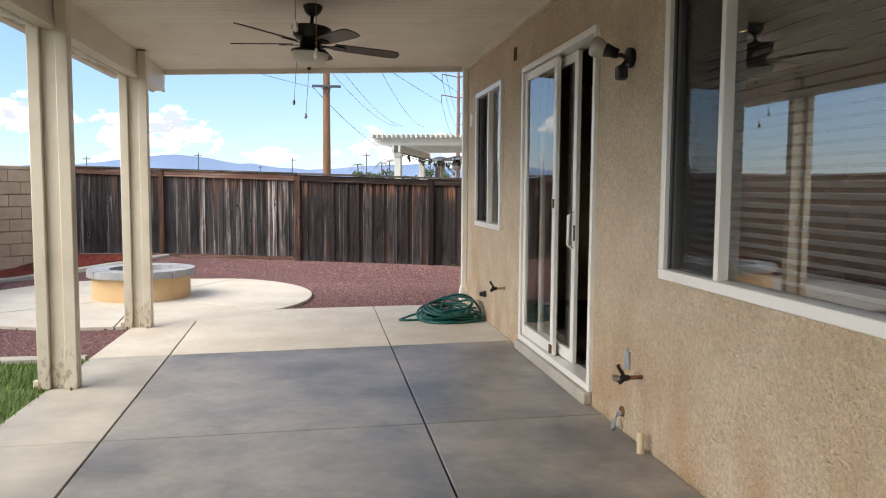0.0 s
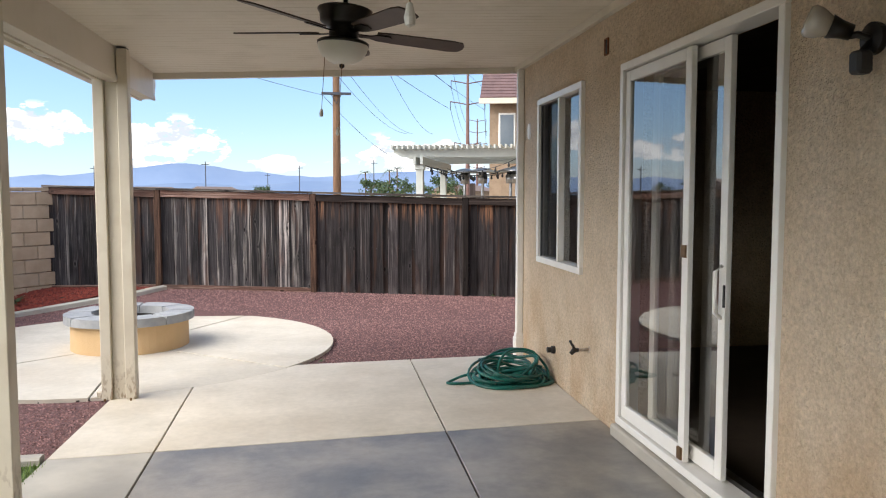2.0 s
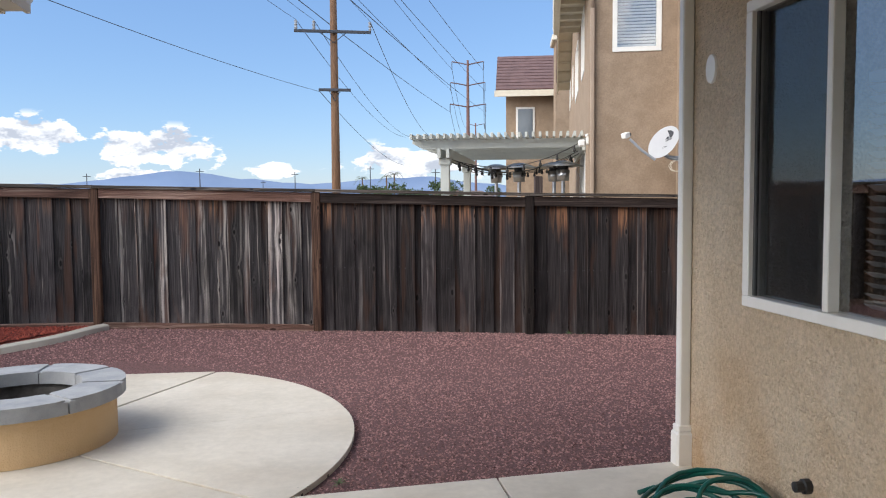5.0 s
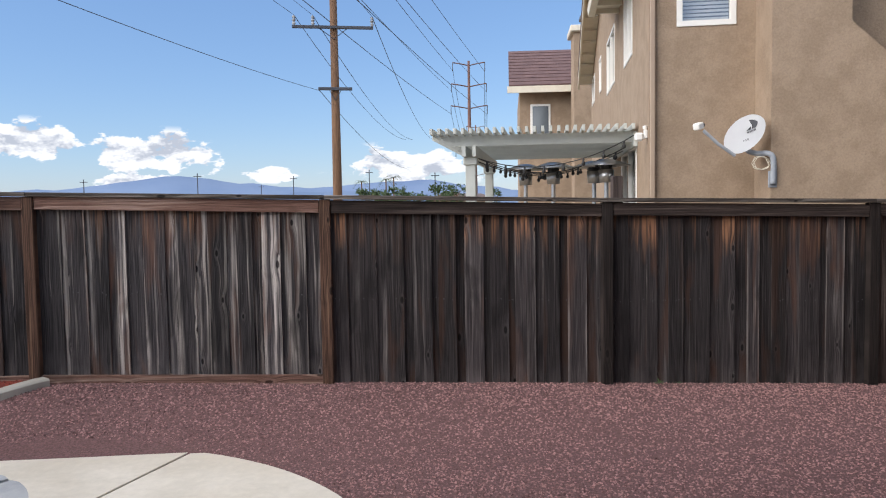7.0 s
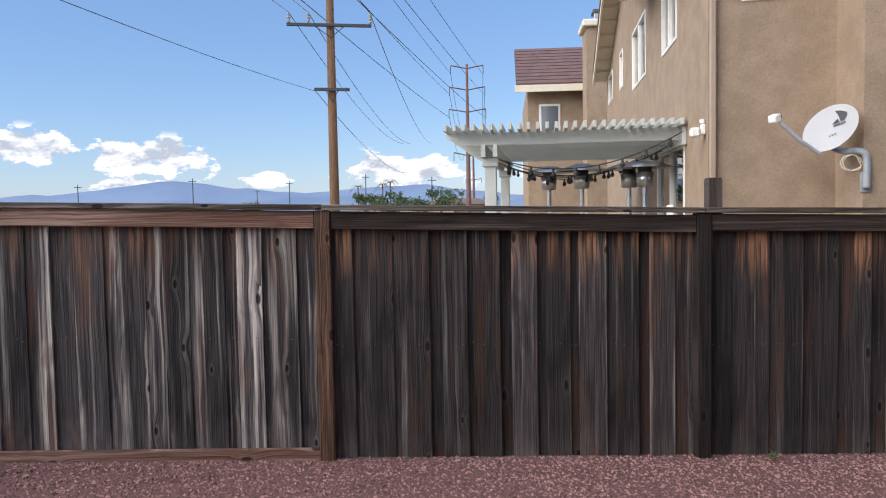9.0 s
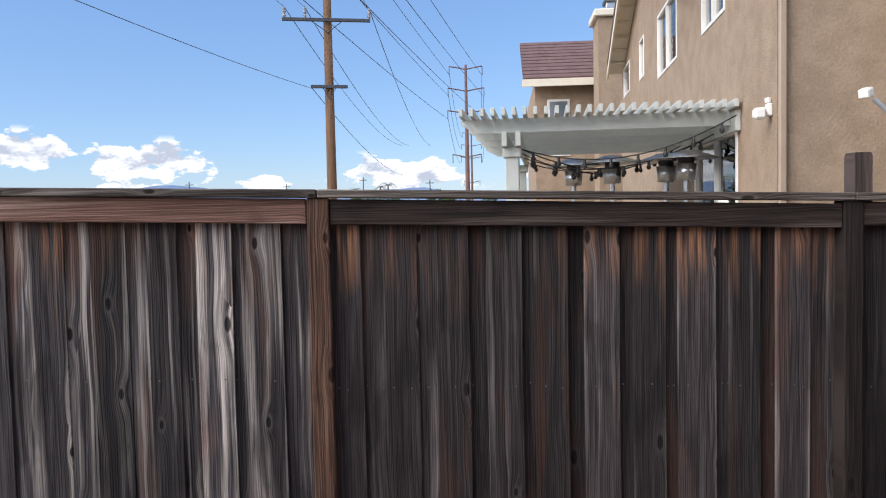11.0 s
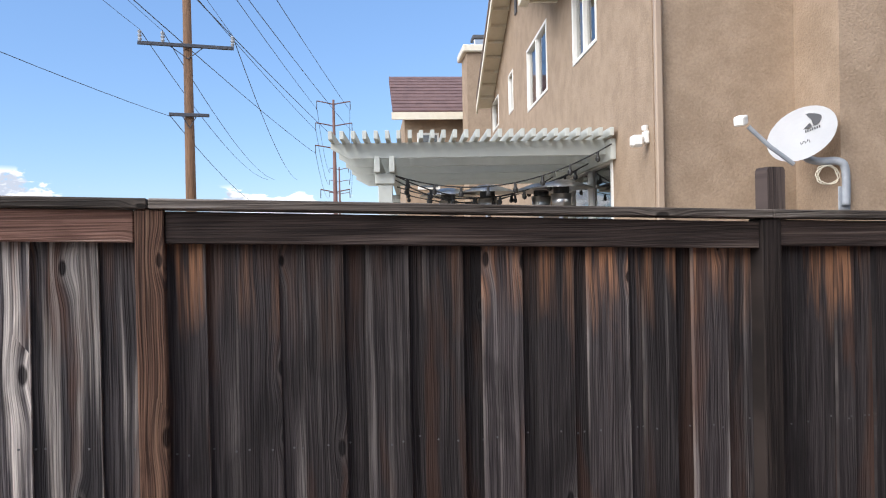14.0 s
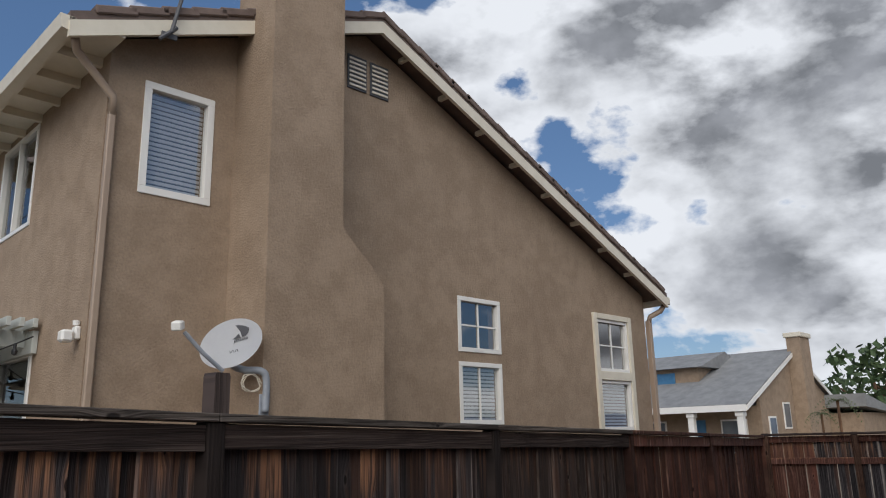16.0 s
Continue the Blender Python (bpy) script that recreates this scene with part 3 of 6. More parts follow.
def smooth_line(pts, n=8):
    out = []
    for i in range(len(pts) - 1):
        p0, p1, p2, p3 = pts[max(i - 1, 0)], pts[i], pts[i + 1], pts[min(i + 2, len(pts) - 1)]
        for k in range(n):
            t = k / n
            out.append(tuple(0.5 * (2 * b + (c - a) * t + (2 * a - 5 * b + 4 * c - d) * t * t + (3 * b - a - 3 * c + d) * t ** 3) for a, b, c, d in zip(p0, p1, p2, p3)))
    return out + [tuple(pts[-1])]


CURB = smooth_line([(-4.43, 13.88), (-4.78, 13.55), (-5.35, 13.32), (-6.2, 12.98), (-7.25, 12.45)])
edging("curb_mulch", CURB, 0.13, "pale concrete edging round the mulch bed")
edging("curb_lawn", [(-7.3, 6.90), (-5.5, 6.92), (-3.77, 6.94)], 0.10, "pale concrete edging between lawn and gravel")

mv = [(x, y, ground_z(x, y) + 0.03) for x, y in CURB] + [(-7.3, 14.25, 0.27), (-5.8, 14.1, 0.27), (-4.4, 13.98, 0.27)]
mulch = raw("mulch_bed", mv, [tuple(range(len(mv)))], MULCHBED)
tagged(mulch, "bed of red shredded bark mulch by the corner", "mulch", kind="structure")
lawn = raw("lawn", [(-7.4, -8, -0.02), (-3.76, -8, -0.02), (-3.76, 6.88, -0.02), (-7.4, 6.88, -0.02)], [(0, 1, 2, 3)], mat("turf", (0.05, 0.09, 0.02), (0.1, 0.15, 0.04), 30.0, 0.95, 0.5, 90.0))
tagged(lawn, "green lawn beside the patio slab", "lawn", kind="structure")

# ---- wooden fence ----
FENCE = pose(0, 13.534, 0, 0, 0, -5.11)
POSTS = (-6.17, -4.53, -2.20, 0.137, 2.46, 4.95, 7.62, 10.55)


def top_z(u):
    return 1.722 - 0.0245 * (u + 2.2) if u < 0.137 else 1.665 - 0.0185 * (u - 0.137)


fence = thing("wooden_fence", "weathered dark wooden board fence with cap rail", "fence", FENCE)
rnd = random.Random(4)
for k, u in enumerate(POSTS):
    zt, zb = top_z(u), ground_z(u, 13.5 - 0.09 * u) - 0.15
    bm = box(-0.045, -0.045, 0, 0.045, 0.045, zt - 0.035 - zb, 0.005)
    ob = part("post", bm, WOOD_POST if k < 3 else WOOD_STUB if k < 5 else WOOD_RED, fence)
    ob.location = (u, 0, zb)
    ob.color = (1, 1, 1, 1) if k < 3 else (0.6, 0.5, 0.2, 1)


def plank(width, height, thick, seed):
    r = random.Random(seed)
    bm = bmesh.new()
    n = 5
    bow, cup = r.uniform(-0.006, 0.006), r.uniform(-0.004, 0.004)
    rows = []
    for k in range(n + 1):
        t = k / n
        o = bow * math.sin(math.pi * t)
        z = height * t
        rows.append([bm.verts.new(p) for p in ((-width / 2 + o, -cup, z), (o, 0.003, z), (width / 2 + o, cup, z), (width / 2 + o, thick + cup, z), (-width / 2 + o, thick - cup, z))])
    for a, b in zip(rows, rows[1:]):
        for q in range(5):
            bm.faces.new((a[q], a[(q + 1) % 5], b[(q + 1) % 5], b[q]))
    bm.faces.new(rows[0][::-1])
    bm.faces.new(rows[-1])
    return bm


# joints between the boards of the three bays nearest the walk, measured along the fence
JOINTS = {
    1: (-4.495, -4.32, -4.25, -4.128, -4.035, -3.955, -3.865, -3.81, -3.65, -3.50, -3.40, -3.265, -3.136, -3.012, -2.908, -2.805, -2.707, -2.582, -2.495, -2.372, -2.235),
    2: (-2.165, -2.036, -1.92, -1.80, -1.699, -1.578, -1.475, -1.344, -1.265, -1.14, -1.045, -0.911, -0.827, -0.703, -0.623, -0.476, -0.387, -0.27, -0.178, -0.039, 0.10),
    3: (0.18, 0.313, 0.500, 0.568, 0.684, 0.790, 0.925, 1.022, 1.158, 1.240, 1.378, 1.460, 1.595, 1.695, 1.836, 1.992, 2.075, 2.205, 2.318, 2.43),
}
# (bay, board): tone, silvering, raw brown at the top
TONES = {
    (1, 1): (1.21, 1.85, 0.4), (1, 3): (1.10, 1.65, 0.4), (1, 6): (1.21, 1.65, 0.2), (1, 9): (1.21, 1.95, 0.3), (1, 10): (0.88, 1.05, 1.0), (1, 11): (1.21, 1.95, 0.2),
    (1, 13): (1.10, 1.65, 0.4), (1, 16): (1.26, 1.85, 0.7), (1, 17): (1.10, 1.35, 0.8), (1, 18): (1.10, 1.70, 0.3), (1, 8): (0.83, 0.75, 0.9), (1, 15): (0.83, 0.85, 0.8),
    (2, 0): (1.1, 1.0, 1.6), (2, 1): (0.9, 1.1, 0.2), (2, 3): (1.0, 1.3, 0.3), (2, 6): (1.1, 1.45, 0.1), (2, 10): (1.25, 1.15, 1.4), (2, 12): (0.8, 0.8, 1.0),
    (2, 14): (1.2, 1.0, 1.7), (2, 16): (0.85, 0.7, 1.5), (2, 18): (1.1, 1.2, 1.2), (2, 19): (1.0, 1.3, 1.3), (2, 8): (0.75, 0.8, 0.5), (2, 11): (0.75, 0.5, 0.3),
    (3, 1): (1.1, 0.7, 1.8), (3, 2): (1.2, 0.8, 2.0), (3, 8): (1.1, 1.0, 1.8), (3, 10): (1.2, 1.3, 0.6), (3, 13): (1.2, 1.2, 0.8), (3, 16): (1.3, 1.6, 0.3), (3, 17): (1.3, 1.4, 0.3),
}
nail_me = mesh(lathe([(0, -0.0016), (0.0035, -0.0012), (0.0042, 0.001), (0, 0.001)], 7), "nail", DARKGREY)
for k, (a, b) in enumerate(zip(POSTS, POSTS[1:])):
    kind = WOOD_PALE if k < 2 else WOOD_RED if k > 4 else WOOD_BROWN if k == 4 else WOOD_DARK
    joints = list(JOINTS.get(k, ()))
    if not joints:
        u = a + 0.035
        while u < b - 0.05:
            joints.append(u)
            u += rnd.choice((0.14, 0.13, 0.12, 0.10, 0.09))
        joints.append(b - 0.03)
    for count, (u0, u1) in enumerate(zip(joints, joints[1:])):
        w, m_ = u1 - u0, (u0 + u1) / 2
        zb = ground_z(m_, 13.53 - 0.09 * m_) - 0.02 + rnd.uniform(0, 0.02) + (0.06 if k < 2 else 0)
        h = top_z(m_) - 0.05 - zb
        front = count % 2 == 0
        ob = part("plank", plank(w + (0.022 if front else 0.006), h, 0.017, rnd.random()), kind, fence)
        ob.location = (m_, 0.012 + (0.0 if front else 0.016) + rnd.uniform(0, 0.005), zb)
        ob.rotation_euler = (0, rnd.uniform(-0.003, 0.003), rnd.uniform(-0.035, 0.035))
        ob.color = (*TONES.get((k, count), (rnd.uniform(0.6, 1.0), rnd.uniform(0.2, 0.9), rnd.choice((0.1, 0.2, 0.4, 0.8)))), 1)
        if k in (1, 2, 3):
            for d in rnd.sample((-0.28, 0.05, 0.28), rnd.choice((1, 2))):
                nl = new("nail", nail_me)
                nl.parent = ob
                nl.matrix_basis = pose(d * w + rnd.uniform(-0.006, 0.006), -0.0035, h * 0.47 + rnd.uniform(-0.012, 0.012), 90, 0, 0)
    rail = RAIL_PALE if k < 2 else RAIL_DARK if k < 5 else WOOD_RED
    sag = 0.0 if k < 2 else 0.012

    def bar(name, y0, y1, d0, d1, material, a=a, b=b, s0=0.0, s1=0.0):
        bm = bmesh.new()
        vs = []
        for uu, s in ((a, s0), (b, s1)):
            z = top_z(uu) - s
            vs.append([bm.verts.new(p) for p in ((uu, y0, z - d1), (uu, y1, z - d1), (uu, y1, z - d0), (uu, y0, z - d0))])
        for q in range(4):
            bm.faces.new((vs[0][q], vs[0][(q + 1) % 4], vs[1][(q + 1) % 4], vs[1][q]))
        bm.faces.new(vs[0][::-1])
        bm.faces.new(vs[1])
        bmesh.ops.bevel(bm, geom=list(bm.edges), offset=0.004, segments=1, affect="EDGES")
        return part(name, bm, material, fence)
    bar("cap_rail", -0.06, 0.085, 0.0, 0.034, CAP_GREY if k < 5 else WOOD_RED, a - (0.0 if k else 0.03), b - 0.004)
    bar("top_rail", -0.032, 0.008, 0.030 if k < 2 else 0.040, 0.135 + sag, rail, a + 0.048, b - 0.048, 0.0, 0.008)
    bar("lower_rail", 0.045, 0.083, 1.25, 1.34, RAIL_DARK, a, b)
    if k < 2:
        ga, gb = ground_z(a, 13.53 - 0.09 * a), ground_z(b, 13.53 - 0.09 * b)
        part("kick_board", prism([(a + 0.048, ga - 0.05), (b - 0.048, gb - 0.05), (b - 0.048, gb + 0.07), (a + 0.048, ga + 0.07)], -0.028, 0.010, "y"), RAIL_PALE, fence)
stub = part("stub_post", prism([(-0.043, 1.2), (0.043, 1.2), (0.043, 1.835), (0.036, 1.85), (-0.036, 1.85), (-0.043, 1.835)], -0.04, 0.04, "y"), WOOD_STUB, fence)
stub.location = (0.262, 0.125, 0)

# fence across the end of the side yard
ret = thing("side_fence", "grey weathered board fence closing the side yard", "fence", FENCE @ pose(10.6, 0, 0, 0, 0, -84))
for k in range(3):
    p = part("post", box(-0.045, -0.09, -0.1, 0.045, 0.0, 1.50, 0.005), WOOD_POST, ret)
    p.location = (0.05 + 1.2 * k, 0, 0)
for z in (0.35, 1.05, 1.36):
    part("rail", box(0, -0.045, z, 3.4, -0.005, z + 0.09, 0.004), RAIL_DARK if z < 1 else WOOD_RED, ret)
part("cap_rail", box(0, -0.10, 1.46, 3.4, 0.05, 1.495, 0.004), RAIL_DARK, ret)
for k in range(24):
    p = part("plank", plank(0.135, 1.50, 0.016, 900 + k), WOOD_PALE if k > 4 else WOOD_RED, ret)
    p.location = (0.07 + 0.14 * k, 0.0, -0.06)

# block wall on the west side, boards behind the walk
BEND = [(-6.17, 14.12), (-7.33, 12.72), (-7.62, 6.0), (-7.62, -9.0)]
bw = part("wall_west", prism([(-6.12, 14.12), (-7.24, 12.74), (-7.53, 6.0), (-7.53, -9.0), (-7.71, -9.0), (-7.71, 6.0), (-7.42, 12.70), (-6.24, 14.16)], -0.2, 1.70, "z"), MORTAR)
tagged(bw, "tan concrete block garden wall in running bond", "block wall", kind="structure")
bshape = mesh(box(-0.198, -0.11, 0.004, 0.198, 0.11, 0.196, 0.008), "block", BLOCK)
bcap = mesh(box(-0.198, -0.125, 0.002, 0.198, 0.125, 0.06, 0.008), "cap_block", BLOCK)
for (xa, ya), (xb, yb), run in zip(BEND, BEND[1:], (1.8, 6.7, 2.4)):
    ang, L = math.degrees(math.atan2(yb - ya, xb - xa)), math.hypot(xb - xa, yb - ya)
    for row in range(10):
        d = 0.2 if row % 2 else 0.0
        while d < run:
            ob = new("block" if row < 9 else "cap_block", bshape if row < 9 else bcap)
            ob.parent = bw
            ob.matrix_basis = pose(xa + (xb - xa) * d / L, ya + (yb - ya) * d / L, -0.08 + 0.2 * row, 0, 0, ang)
            d += 0.4
bf = part("fence_south", box(-7.6, -9.1, -0.1, 0.3, -9.0, 1.75), WOOD_DARK)
tagged(bf, "dark wooden fence behind the patio", "fence", kind="structure")


def weed(x, y, n, h, seed, label):
    """Low plant of arching leaves."""
    r = random.Random(seed)
    t = thing("small_plant", label, "plant", Matrix.Translation((x, y, ground_z(x, y) + 0.02)), "bed plants")
    v, f = [], []
    for k in range(n):
        a, L, up2 = r.uniform(0, 6.28), h * r.uniform(0.6, 1.3), r.uniform(0.4, 1.2)
        d, s_ = Vector((math.cos(a), math.sin(a), 0)), Vector((-math.sin(a), math.cos(a), 0))
        prev = None
        for q in range(4):
            u = q / 3
            c = d * L * u + Vector((0, 0, L * (up2 * u - 0.6 * u * u)))
            w = 0.16 * L * (1 - u * 0.9) * (0.4 + u if u < 0.4 else 0.8)
            i = len(v)
            v += [tuple(c - s_ * w), tuple(c + s_ * w)]
            if prev is not None:
                f.append((prev, prev + 1, i + 1, i))
            prev = i
    raw("leaves", v, f, LEAF, t)
    return t


weed(-6.35, 13.35, 46, 0.16, 1, "low green plant in the red mulch")
weed(-6.9, 12.95, 46, 0.15, 2, "low green plant in the red mulch")
weed(-2.05, 9.62, 16, 0.05, 3, "tiny weed at the slab edge")
weed(-2.25, 9.58, 14, 0.04, 4, "tiny weed at the slab edge")

weed(0.55, 13.40, 22, 0.06, 7, "tuft of green grass at the fence foot")
weed(0.72, 13.40, 14, 0.045, 9, "tuft of green grass at the fence foot")

# ---- the house: wall, openings ----
W0 = (1.55, 3.96, 0.995, 2.56)
DOOR = (5.0, 6.88, 0.09, 2.55)
W1 = (7.67, 8.935, 1.04, 2.56)
hw = part("wall_house", wall_with_holes(-9.0, 9.59, -0.15, 4.6, [(h[0] + 0.02, h[1] - 0.02, h[2] + 0.02, h[3] - 0.02) for h in (W0, DOOR, W1)], 0.03, 0.23, "y"), STUCCO)
tagged(hw, "cream sand-finish stucco house wall, rust stained low down", "house wall", kind="structure")
tagged(part("wall_north", box(0.23, 9.39, -0.15, 9.0, 9.588, 4.6), STUCCO), "cream stucco end wall of the house", "house wall", kind="structure")
tagged(part("house_roof", box(-0.4, -9.0, 4.6, 9.4, 10.4, 4.75), ROOFTILE), "brown tiled roof of the house", "roof", kind="structure")
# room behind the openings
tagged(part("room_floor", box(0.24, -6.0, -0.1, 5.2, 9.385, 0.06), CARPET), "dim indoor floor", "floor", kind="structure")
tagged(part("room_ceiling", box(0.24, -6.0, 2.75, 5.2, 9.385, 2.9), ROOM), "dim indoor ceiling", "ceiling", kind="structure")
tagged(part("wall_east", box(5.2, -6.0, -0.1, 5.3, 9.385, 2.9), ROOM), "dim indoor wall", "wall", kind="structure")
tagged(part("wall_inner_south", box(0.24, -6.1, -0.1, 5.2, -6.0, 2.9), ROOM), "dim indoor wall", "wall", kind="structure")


def frame_bars(parent, y0, y1, z0, z1, w, x0, x1, material, name="frame", sill=None):
    """Four mitred bars of a rectangular frame in the wall plane."""
    for nm, b_ in ((name, (x0, y0, z0 + w, x1, y0 + w, z1 - w)), (name, (x0, y1 - w, z0 + w, x1, y1, z1 - w)),
                   (name, (x0, y0, z1 - w, x1, y1, z1)), (sill or name, (x0, y0, z0, x1, y1, z0 + w))):
        part(nm, box(*b_, 0.004), material, parent)


def pane(parent, y0, y1, z0, z1, x, material=None):
    p = raw("pane", [(x, y0, z0), (x, y0, z1), (x, y1, z1), (x, y1, z0)], [(0, 1, 2, 3)], material or GLASS, parent)
    p.visible_shadow = False
    return p


def window(name, r, mulls, label, screen=None):
    y0, y1, z0, z1 = r
    w = thing(name, label, "window")
    w["kind"] = "structure"
    frame_bars(w, y0, y1, z0, z1, 0.055, -0.005, 0.10, VINYL, "window_frame", "window_sill")
    edges = [y0 + 0.055] + [v for m_ in mulls for v in (m_ - 0.019, m_ + 0.019)] + [y1 - 0.055]
    for m_ in mulls:
        part("mullion", box(0.006, m_ - 0.019, z0 + 0.055, 0.065, m_ + 0.019, z1 - 0.055, 0.004), VINYL, w)
    for a, b in zip(edges[::2], edges[1::2]):
        pane(w, a, b, z0 + 0.055, z1 - 0.055, 0.06)
    if screen is not None:
        a, b = edges[2 * screen], edges[2 * screen + 1]
        for q in ((a, a + 0.02), (b - 0.02, b)):
            part("screen_frame", box(0.02, q[0], z0 + 0.057, 0.035, q[1], z1 - 0.057), DARKGREY, w)
        part("insect_screen", box(0.027, a + 0.02, z0 + 0.06, 0.029, b - 0.02, z1 - 0.06), SCREEN, w, "fine dark insect screen")
    return w


def screen_material():
    m = bpy.data.materials.new("insect_screen")
    m.use_nodes = True
    n, l = m.node_tree.nodes, m.node_tree.links
    n.clear()
    t, d, mx, o = n.new("ShaderNodeBsdfTransparent"), n.new("ShaderNodeBsdfDiffuse"), n.new("ShaderNodeMixShader"), n.new("ShaderNodeOutputMaterial")
    d.inputs[0].default_value = (0.04, 0.042, 0.045, 1)
    mx.inputs[0].default_value = 0.28
    l.new(t.outputs[0], mx.inputs[1])
    l.new(d.outputs[0], mx.inputs[2])
    l.new(mx.outputs[0], o.inputs[0])
    return m


SCREEN = screen_material()
window("window_1", W1, [8.30], "white vinyl sliding window with an insect screen", 1)
window("window_2", W0, [2.26, 3.385], "wide white vinyl sliding window with blinds behind", 2)


def blinds(name, r, x, pitch, label, tilt=35, parent_pose=None, material=None):
    y0, y1, z0, z1 = r
    t = thing(name, label, "blind", parent_pose)
    sl = mesh(box(-0.024, y0, -0.0012, 0.024, y1, 0.0012), "slat", material or BLIND)
    part("head_rail", box(x - 0.025, y0, z1 - 0.04, x + 0.025, y1, z1), material or BLIND, t)
    z = z1 - 0.07
    while z > z0 + 0.02:
        o = new("slat", sl)
        o.parent = t
        o.matrix_basis = pose(x, 0, z, 0, tilt, 0)
        z -= pitch
    return t


blinds("window_blind", (W0[0] + 0.05, W0[1] - 0.05, W0[2] + 0.03, W0[3] - 0.03), 0.16, 0.046, "grey horizontal slat blind drawn behind the window", 30, None, DARKBLIND)
blinds("window_blind", (W1[0] + 0.05, 8.27, W1[2] + 0.03, W1[3] - 0.45), 0.19, 0.046, "grey horizontal slat blind behind the window", 30, None, DARKBLIND)

# sliding door
door = thing("door_1", "white vinyl sliding glass door standing half open", "door")
door["kind"] = "structure"
frame_bars(door, *DOOR, 0.05, 0.0, 0.15, VINYL, "door_frame", "door_sill")
z0, z1 = DOOR[2] + 0.06, DOOR[3] - 0.06


def leaf(name, y0, y1, x, label):
    lf = part(name, box(x, y0, z0, x + 0.035, y0 + 0.07, z1, 0.004), VINYL, door, label)
    part("stile", box(x, y1 - 0.07, z0, x + 0.035, y1, z1, 0.004), VINYL, lf)
    part("rail", box(x, y0 + 0.07, z0, x + 0.035, y1 - 0.07, z0 + 0.09, 0.004), VINYL, lf)
    part("rail", box(x, y0 + 0.07, z1 - 0.07, x + 0.035, y1 - 0.07, z1, 0.004), VINYL, lf)
    pane(lf, y0 + 0.07, y1 - 0.07, z0 + 0.09, z1 - 0.07, x + 0.015)
    return lf


leaf("fixed_leaf", 5.89, 6.82, 0.02, "fixed glass leaf")
sl = leaf("sliding_leaf", 5.59, 6.53, 0.085, "glass leaf slid partly open")
hd = part("handle", tube([(0.085, 5.625, 1.02), (0.045, 5.625, 1.05), (0.045, 5.625, 1.27), (0.085, 5.625, 1.30)], 0.012, 8), VINYL, sl, "white pull handle", True)
part("lock", box(0.078, 5.592, 1.08, 0.09, 5.607, 1.2, 0.003), BLACK, sl)
for z in (1.32, z0 + 0.01):
    part("latch_plate", box(0.008, 5.90, z, 0.02, 5.95, z + 0.07), BRASS, door, "yellowed plastic bumper")
part("threshold", box(-0.035, 5.0, 0.0, 0.03, 6.88, 0.085, 0.01), MIDCON, door, "rough concrete ledge under the door")
part("track", box(0.165, 5.06, 0.09, 0.225, 6.82, 0.15), STEEL, door)

# kitchen glimpsed through the open door
counter = thing("kitchen_counter", "dark kitchen counter with cabinets in the dim room", "kitchen counter")
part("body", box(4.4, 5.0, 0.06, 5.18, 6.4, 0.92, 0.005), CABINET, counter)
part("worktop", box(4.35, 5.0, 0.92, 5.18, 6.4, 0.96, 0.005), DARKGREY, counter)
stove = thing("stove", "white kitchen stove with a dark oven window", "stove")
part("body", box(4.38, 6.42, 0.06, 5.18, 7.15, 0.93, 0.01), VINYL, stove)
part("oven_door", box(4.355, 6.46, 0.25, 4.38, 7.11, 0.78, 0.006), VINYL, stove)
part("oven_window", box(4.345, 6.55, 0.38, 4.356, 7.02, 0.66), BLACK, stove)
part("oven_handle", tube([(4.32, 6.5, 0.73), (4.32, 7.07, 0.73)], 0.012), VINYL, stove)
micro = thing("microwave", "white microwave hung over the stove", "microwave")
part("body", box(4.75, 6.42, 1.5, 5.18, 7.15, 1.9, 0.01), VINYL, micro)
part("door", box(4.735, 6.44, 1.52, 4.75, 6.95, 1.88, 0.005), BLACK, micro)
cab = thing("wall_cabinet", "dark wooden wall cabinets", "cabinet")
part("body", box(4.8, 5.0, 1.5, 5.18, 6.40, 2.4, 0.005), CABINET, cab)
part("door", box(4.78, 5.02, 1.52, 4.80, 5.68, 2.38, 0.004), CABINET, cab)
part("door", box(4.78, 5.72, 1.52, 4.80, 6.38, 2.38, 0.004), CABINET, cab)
ul = thing("under_cabinet_light", "lit strip light under the wall cabinets", "light")
part("lens", box(4.9, 5.1, 1.475, 5.1, 6.3, 1.497), glow("strip_light", (0.9, 0.85, 0.45), 3.0), ul)
for y in (3.0, 5.9):
    dl = thing("recessed_light", "lit warm recessed ceiling light", "light", Matrix.Translation((1.5, y, 2.75)))
    part("trim", lathe([(0.09, -0.004), (0.075, -0.012), (0.065, 0.0)], 20), VINYL, dl)
    part("lens", lathe([(0.0, -0.004), (0.065, -0.004)], 20), LAMP, dl)

# ---- patio cover ----
def ceil_z(x, y):
    return 3.0 + 0.04 * x + 0.005 * (y - 9.77)


def slanted(x0, x1, y0, y1, lo, hi):
    """A box whose faces follow the slope of the cover; lo, hi measured from its soffit."""
    bm = bmesh.new()
    c = [bm.verts.new((x, y, ceil_z(x, y) + h)) for h in (lo, hi) for x, y in ((x0, y0), (x1, y0), (x1, y1), (x0, y1))]
    for q in ((0, 3, 2, 1), (4, 5, 6, 7), (0, 1, 5, 4), (1, 2, 6, 5), (2, 3, 7, 6), (3, 0, 4, 7)):
        bm.faces.new([c[i] for i in q])
    return bm


